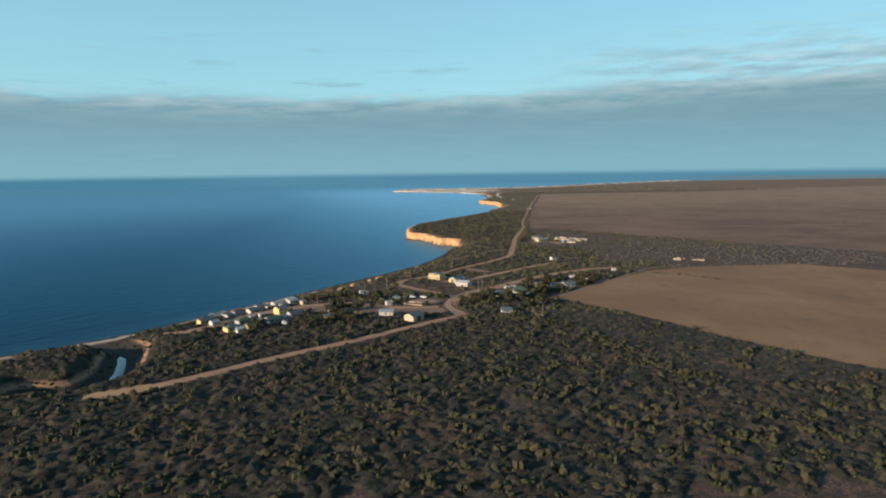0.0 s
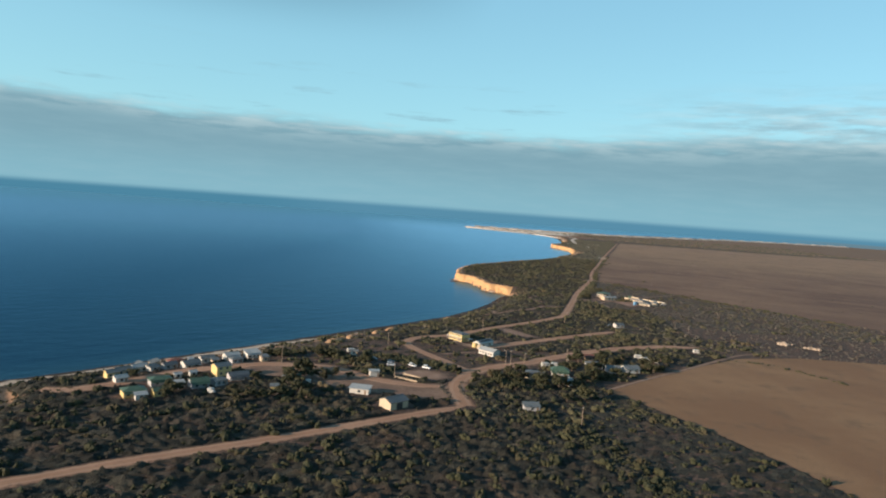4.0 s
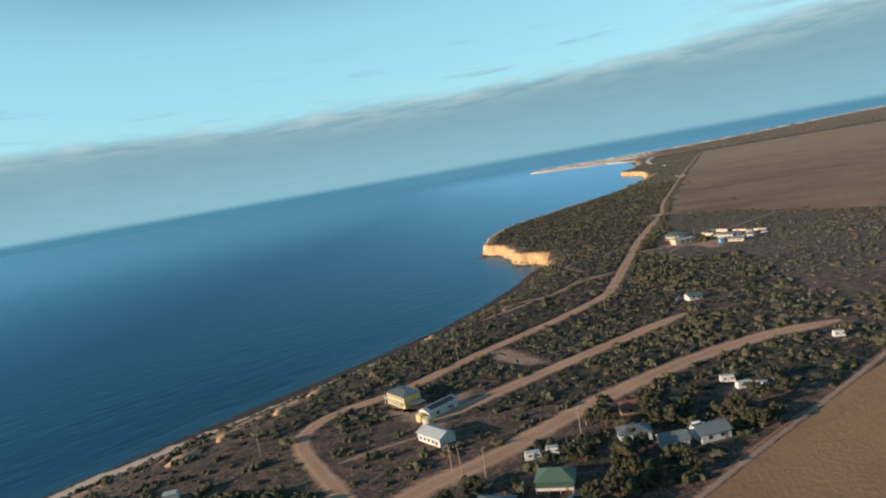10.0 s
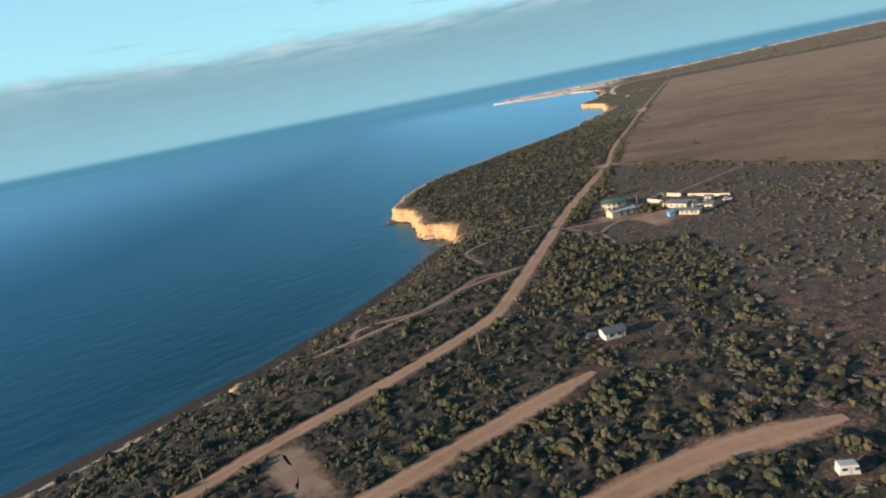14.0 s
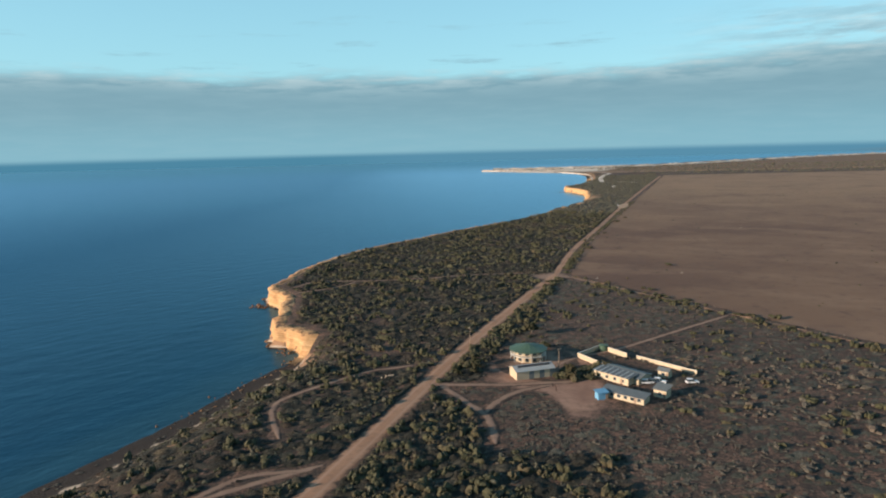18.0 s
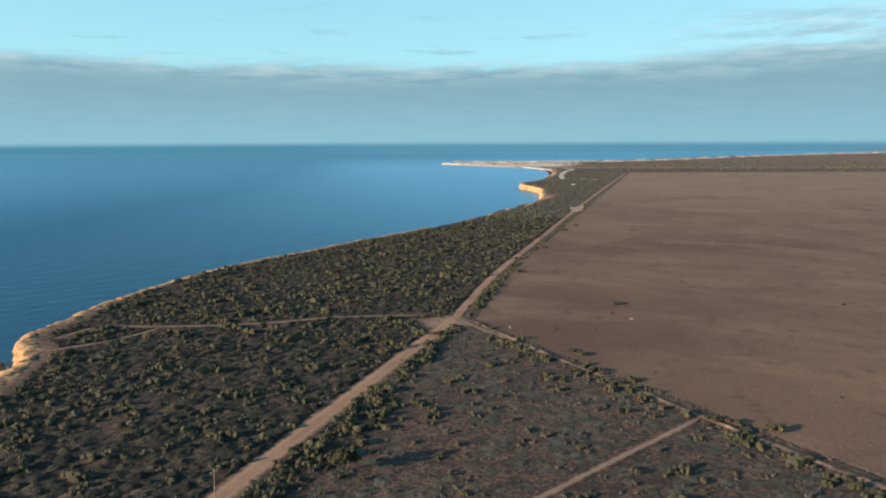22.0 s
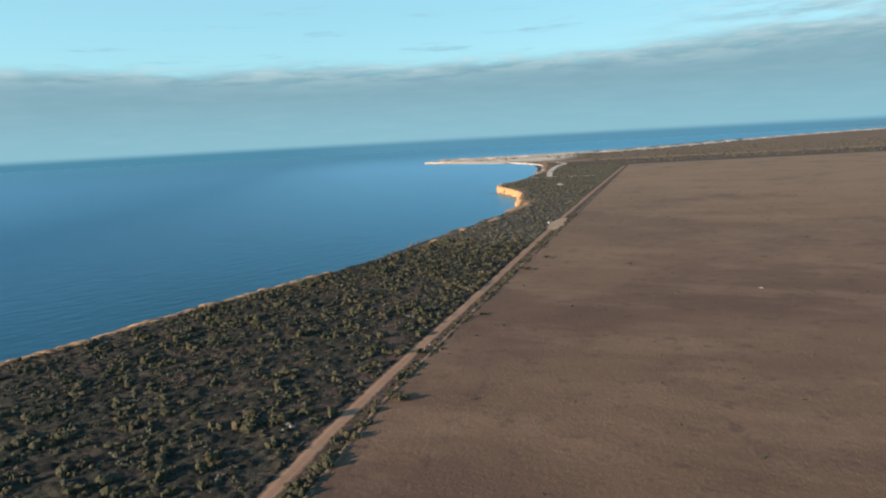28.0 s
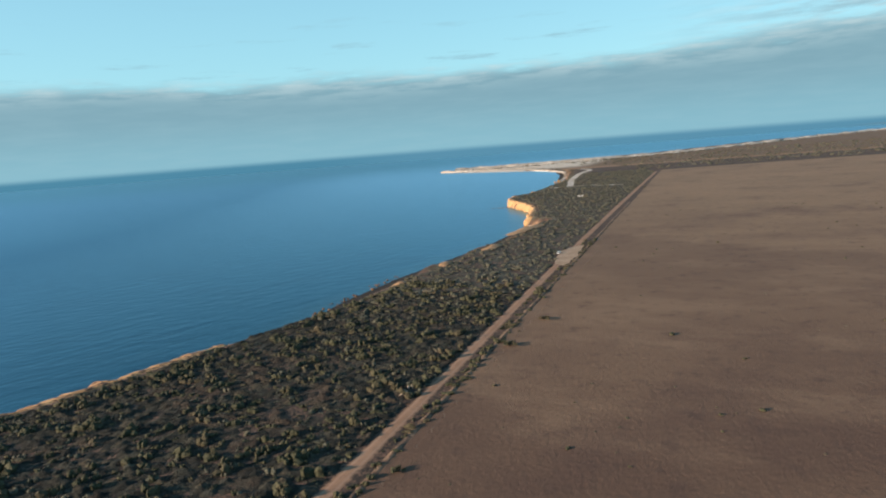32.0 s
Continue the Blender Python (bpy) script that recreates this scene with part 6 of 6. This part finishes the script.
def marker_post(x, y):
    p = empty("marker_post", x, y, 0, 0)
    tagged(p, "white roadside marker post", "post", "marker posts")
    part("post", Geo().box(-0.09, -0.06, -0.2, 0.09, 0.06, 1.3), WHITE, p)
    part("reflector", Geo().box(-0.05, -0.075, 0.95, 0.05, -0.06, 1.1), RED_TIN, p)


for x, y in ((155.5, 912.2), (154.2, 906.8), (19.7, 215.2), (146.9, 726.0), (-178.1, -8.5)):
    marker_post(x, y)


def fence(name, points, gap, label):
    """Timber posts with two wires."""
    p = smooth_line(points, gap, 0)
    f = empty(name, *p[0], 0, 0)
    tagged(f, label, "fence")
    post = Geo().rod((0, 0, -0.4), (0, 0, 1.25), 0.08, 0.07, 6).mesh("post", OLD_WOOD)
    for x, y in p:
        ob = new("post", post)
        ob.parent = f
        ob.location = (x - p[0][0], y - p[0][1], 0)
    for z in (0.55, 1.05):
        g = Geo()
        for a, b in zip(p[:-1], p[1:]):
            g.rod((*(a - p[0]), z), (*(b - p[0]), z), 0.012, 0.012, 3)
        part("wire", g, DARK, f)
    return f


fence("field_fence", [(130, 740), (169, 686), (204, 642), (228, 611), (330, 485)], 8.0, "timber post and wire fence along the field")
fence("road_fence", [(131, 748), (153, 868), (201, 1066), (260, 1298)], 10.0, "timber post and wire fence beside the road")


def earth_bank(points, seed, label):
    """A low uneven ridge of pushed-up soil."""
    p = smooth_line(points, 1.5, 1)
    t = np.gradient(p, axis=0)
    t /= np.hypot(*t.T)[:, None] + 1e-9
    side = np.stack([t[:, 1], -t[:, 0]], 1)
    s = np.arange(len(p)) * 1.5
    high = np.clip(0.25 + wander(s * 1.7, seed, 0.2), 0.04, 0.8)
    cols = []
    for k, (off, z) in enumerate(((-1.1, -0.25), (-0.7, 0.4), (-0.2, 1.0), (0.3, 0.9), (0.8, 0.3), (1.2, -0.25))):
        q = p + side * (off + wander(s * 2.0, seed + k + 1, 0.16))[:, None]
        cols.append(np.concatenate([q, (high * z)[:, None]], 1))
    v = np.stack(cols, 1).reshape(-1, 3)
    i = (np.arange(len(p) - 1)[:, None] * 6 + np.arange(5)[None]).ravel()
    return tagged(big_mesh("earth_bank", v, np.stack([i, i + 1, i + 7, i + 6], 1), BANK_SOIL, True), label, "earth bank", kind="structure")


earth_bank([(131, 736), (150, 708), (168, 682), (200, 640), (226, 607), (262, 562)], 4, "low ridge of orange soil beside the fence track")
earth_bank([(138, 790), (149, 868), (194.5, 1066), (249, 1298), (316.5, 1590)], 6, "low ridge of orange soil between road and field")


def clay_bank(x, y, turn, length, seed, wide=1.0):
    """An eroded bank of bare orange clay at the back of the beach."""
    z = float(land_height(np.array([x]), np.array([y]))[0])
    r = np.random.RandomState(seed)
    rows = []
    for k in range(9):
        u = k / 8
        end = math.sin(math.pi * u) ** 0.5
        wob = r.uniform(-0.7, 0.7)
        rows.append([((u - 0.5) * length, (off * (0.6 + 0.4 * end) + wob) * wide, high * end + r.uniform(-0.15, 0.15) - 0.4)
                     for off, high in ((-2.6, -0.8), (-1.8, 0.5), (-0.9, 1.6), (0.2, 2.3), (1.6, 2.2), (3.6, 1.0))])
    v = np.array(rows).reshape(-1, 3)
    i = (np.arange(8)[:, None] * 6 + np.arange(5)[None]).ravel()
    ob = big_mesh("clay_bank", v, np.stack([i, i + 6, i + 7, i + 1], 1), ROAD_SAND)
    ob.matrix_basis = pose(x, y, z, 0, 0, turn)
    return tagged(ob, "eroded bank of bare orange clay behind the beach", "earth bank", kind="structure")


for k, (bx, by, turn, length) in enumerate(((-125, 223, 232, 14), (-105, 265, 235, 9), (-97, 288, 236, 11), (-60, 372, 236, 9), (-118, 240, 234, 7))):
    clay_bank(bx, by, turn + 180, length, 30 + k)
for k, (bx, by, length, wide) in enumerate(((200, 1402, 66, 2.4), (176, 1308, 28, 1.7), (148, 1245, 14, 1.4), (128, 1190, 10, 1.2))):
    clay_bank(bx, by, 245, length, 50 + k, wide)


def boulders(name, spots, size, label, seed, material=None, base=SEA_Z):
    r = np.random.RandomState(seed)
    bm = bmesh.new()
    for x, y, spread, count in spots:
        for k in range(count):
            m = Matrix.Translation((x + r.normal(0, spread), y + r.normal(0, spread), base + r.uniform(-0.2, 0.5) * max(1.0, size))) @ Matrix.Rotation(r.uniform(0, 6), 4, "Z")
            made = bmesh.ops.create_icosphere(bm, subdivisions=1, radius=size * r.uniform(0.4, 1.3), matrix=m)
            for v in made["verts"]:
                v.co += Vector(r.uniform(-0.25, 0.25, 3) * size)
    me = bpy.data.meshes.new(name)
    bm.to_mesh(me)
    bm.free()
    me.materials.append(material or REEF)
    return tagged(new(name, me), label, "rocks", kind="stuff")


boulders("fallen_rocks", [(-67, 686, 2.2, 30), (-62, 681, 1.8, 18), (-12, 590, 2.5, 14), (-24, 600, 2.2, 26), (-29, 608, 1.6, 16), (-17, 597, 1.6, 14), (-4, 578, 2.5, 10), (-71, 705, 2, 10), (160, 1712, 6, 20)], 0.7, "dark orange fallen rocks at the foot of the cliff", 6)


boulders("rock_outcrop", [(203.8, 1852.0, 5.0, 8), (256.2, 2104.0, 7.0, 8)], 2.3,
         "orange sandstone outcrops on the coastal slope", 18, CLIFF, -4.5)
shore = smooth_line(shore_part((-25, 505), (-2, 587)), 5.0, 1)
boulders("shore_rocks", [(x + 3.0, y - 1.0, 2.6, 3) for x, y in shore], 0.55, "dark and orange rocks strewn along the weedy shore", 16)
rim = smooth_line(shore_part((-33, 890), (113, 1258)), 9.0, 1)
boulders("shore_rocks", [(x - 0.5, y + 0.5, 2.2, 3) for x, y in rim], 0.8, "broken orange rocks under the low cliff edge", 17)


# ---- trees ----
def tree_kind(seed, height, label, group="village trees", name="tree"):
    """A many-stemmed mallee or pine with lobes of leaf sprays."""
    r = np.random.RandomState(seed)
    t = empty(name, 0, 0)
    tagged(t, label, name.replace("_", " "), group)
    stems, crown = Geo(), []
    for k in range(r.randint(2, 5)):
        a = r.uniform(0, math.tau)
        tip = Vector((math.cos(a) * height * r.uniform(0.12, 0.35), math.sin(a) * height * r.uniform(0.12, 0.35), height * r.uniform(0.55, 0.75)))
        mid = tip * 0.5 + Vector((0, 0, height * 0.06))
        stems.rod((0.1 * k, 0, -0.3), mid, 0.14, 0.10, 6).rod(mid, tip, 0.10, 0.04, 6)
        for j in range(3):
            c = tip + Vector(r.normal(0, height * 0.14, 3))
            s = bush_shape(seed * 31 + k * 7 + j, 26, 1.0, 0.85, 0.26, 4) * height * r.uniform(0.20, 0.30)
            crown.append(s + np.array(c) - (0, 0, height * 0.12))
            stems.rod(mid, c, 0.05, 0.02, 5)
    part("trunk", stems, BARK, t)
    v = np.concatenate(crown)
    ob = big_mesh("crown", v, np.arange(len(v)).reshape(-1, 3), MALLEE)
    ob.parent = t
    return t


KINDS = [tree_kind(3 + k, 5.0 + 0.6 * k, "dark green bushy mallee tree among the houses") for k in range(4)]
GROVES = [(-127.2, 138.9, 5, 6), (-106.2, 136.5, 3, 3), (-124.3, 122.9, 5, 4), (-146.1, 169.2, 4, 4), (-97.0, 160.3, 6, 6), (-122.8, 178.9, 5, 4), (-48.1, 168.4, 7, 9),
          (-16.8, 159.1, 9, 10), (-32.3, 145.7, 9, 9), (16.7, 157.2, 4, 4), (19.9, 183.3, 4, 4), (30.5, 213.7, 7, 6), (66.8, 212.8, 7, 7), (45.1, 225.0, 6, 4), (4.2, 208.6, 5, 4),
          (12.2, 128.0, 4, 3), (-143.6, 123.0, 6, 4), (-138.5, 86.7, 8, 6), (-162.7, 79.9, 8, 6), (-115.0, 123.3, 8, 5), (-119.1, 98.2, 8, 6), (-193.3, 103.6, 5, 3),
          (126.7, 535.2, 4, 5), (139.5, 524.5, 2.5, 3), (99.4, 572.7, 9, 3), (76.0, 539.6, 5, 4)]
GROVES += [(1.2, 152.0, 6, 7), (26.6, 171.2, 6, 6), (45.2, 185.0, 5, 5), (24.5, 191.7, 5, 5), (-11.1, 178.5, 5, 5), (37.2, 198.4, 6, 5), (82.5, 223.9, 7, 5)]
r_tree = np.random.RandomState(9)
used = [False] * 4
for gx, gy, spread, count in GROVES:
    for k in range(count):
        tx, ty = gx + r_tree.normal(0, spread), gy + r_tree.normal(0, spread)
        one = np.array([tx]), np.array([ty])
        if any(distance(*one, pts)[0] < wd / 2 + 1.5 for pts, wd in ROADS.values()) or any(math.hypot(tx - hx, ty - hy) < hr - 1 for hx, hy, hr in HOMES):
            continue
        tz = float(land_height(*one)[0]) - 0.12
        which = r_tree.randint(0, 4)
        m = pose(tx, ty, tz, 0, 0, r_tree.uniform(0, 360)) @ Matrix.Diagonal((*([r_tree.uniform(0.6, 1.05)] * 3), 1))
        if not used[which]:
            used[which] = True
            KINDS[which].matrix_basis = m
        else:
            made = copy_thing(KINDS[which], m)
            made.matrix_basis = m

# tall shrubs on the field's edge and in the open
TALL = [(171.2, 695.0), (182.6, 658.1), (206.3, 631.1), (223.0, 625.2), (115.7, 713.6), (200.8, 775.4), (152.5, 856.3), (177.2, 670.9), (189.2, 646.3), (213.9, 623.1),
        (152.6, 903.0), (198.9, 1057.1), (212.6, 1093.8), (174.6, 956.3), (174.5, 690.5), (186.6, 653.3), (212.1, 629.1)]
shrub = empty("shrub", 0, 0)
tagged(shrub, "tall olive shrub at the edge of the field", "shrub", "field shrubs")
stems, leaves = Geo(), []
for k in range(7):
    c = Vector((r_tree.normal(0, 1.1), r_tree.normal(0, 1.1), r_tree.uniform(-0.1, 1.2)))
    stems.rod((0, 0, -0.2), c + Vector((0, 0, 0.6)), 0.07, 0.03, 5)
    leaves.append(bush_shape(300 + k, 26, 1.0, 1.0, 0.22, 4) * r_tree.uniform(0.9, 1.4) + np.array(c))
part("stem", stems, BARK, shrub)
leaves = np.concatenate(leaves)
crown = big_mesh("crown", leaves, np.arange(len(leaves)).reshape(-1, 3), SCRUB)
crown.parent = shrub
for k, (tx, ty) in enumerate(TALL):
    m = pose(tx, ty, -0.1, 0, 0, r_tree.uniform(0, 360)) @ Matrix.Diagonal((*([r_tree.uniform(0.65, 1.15)] * 3), 1))
    if k:
        copy_thing(shrub, m).matrix_basis = m
    else:
        shrub.matrix_basis = m
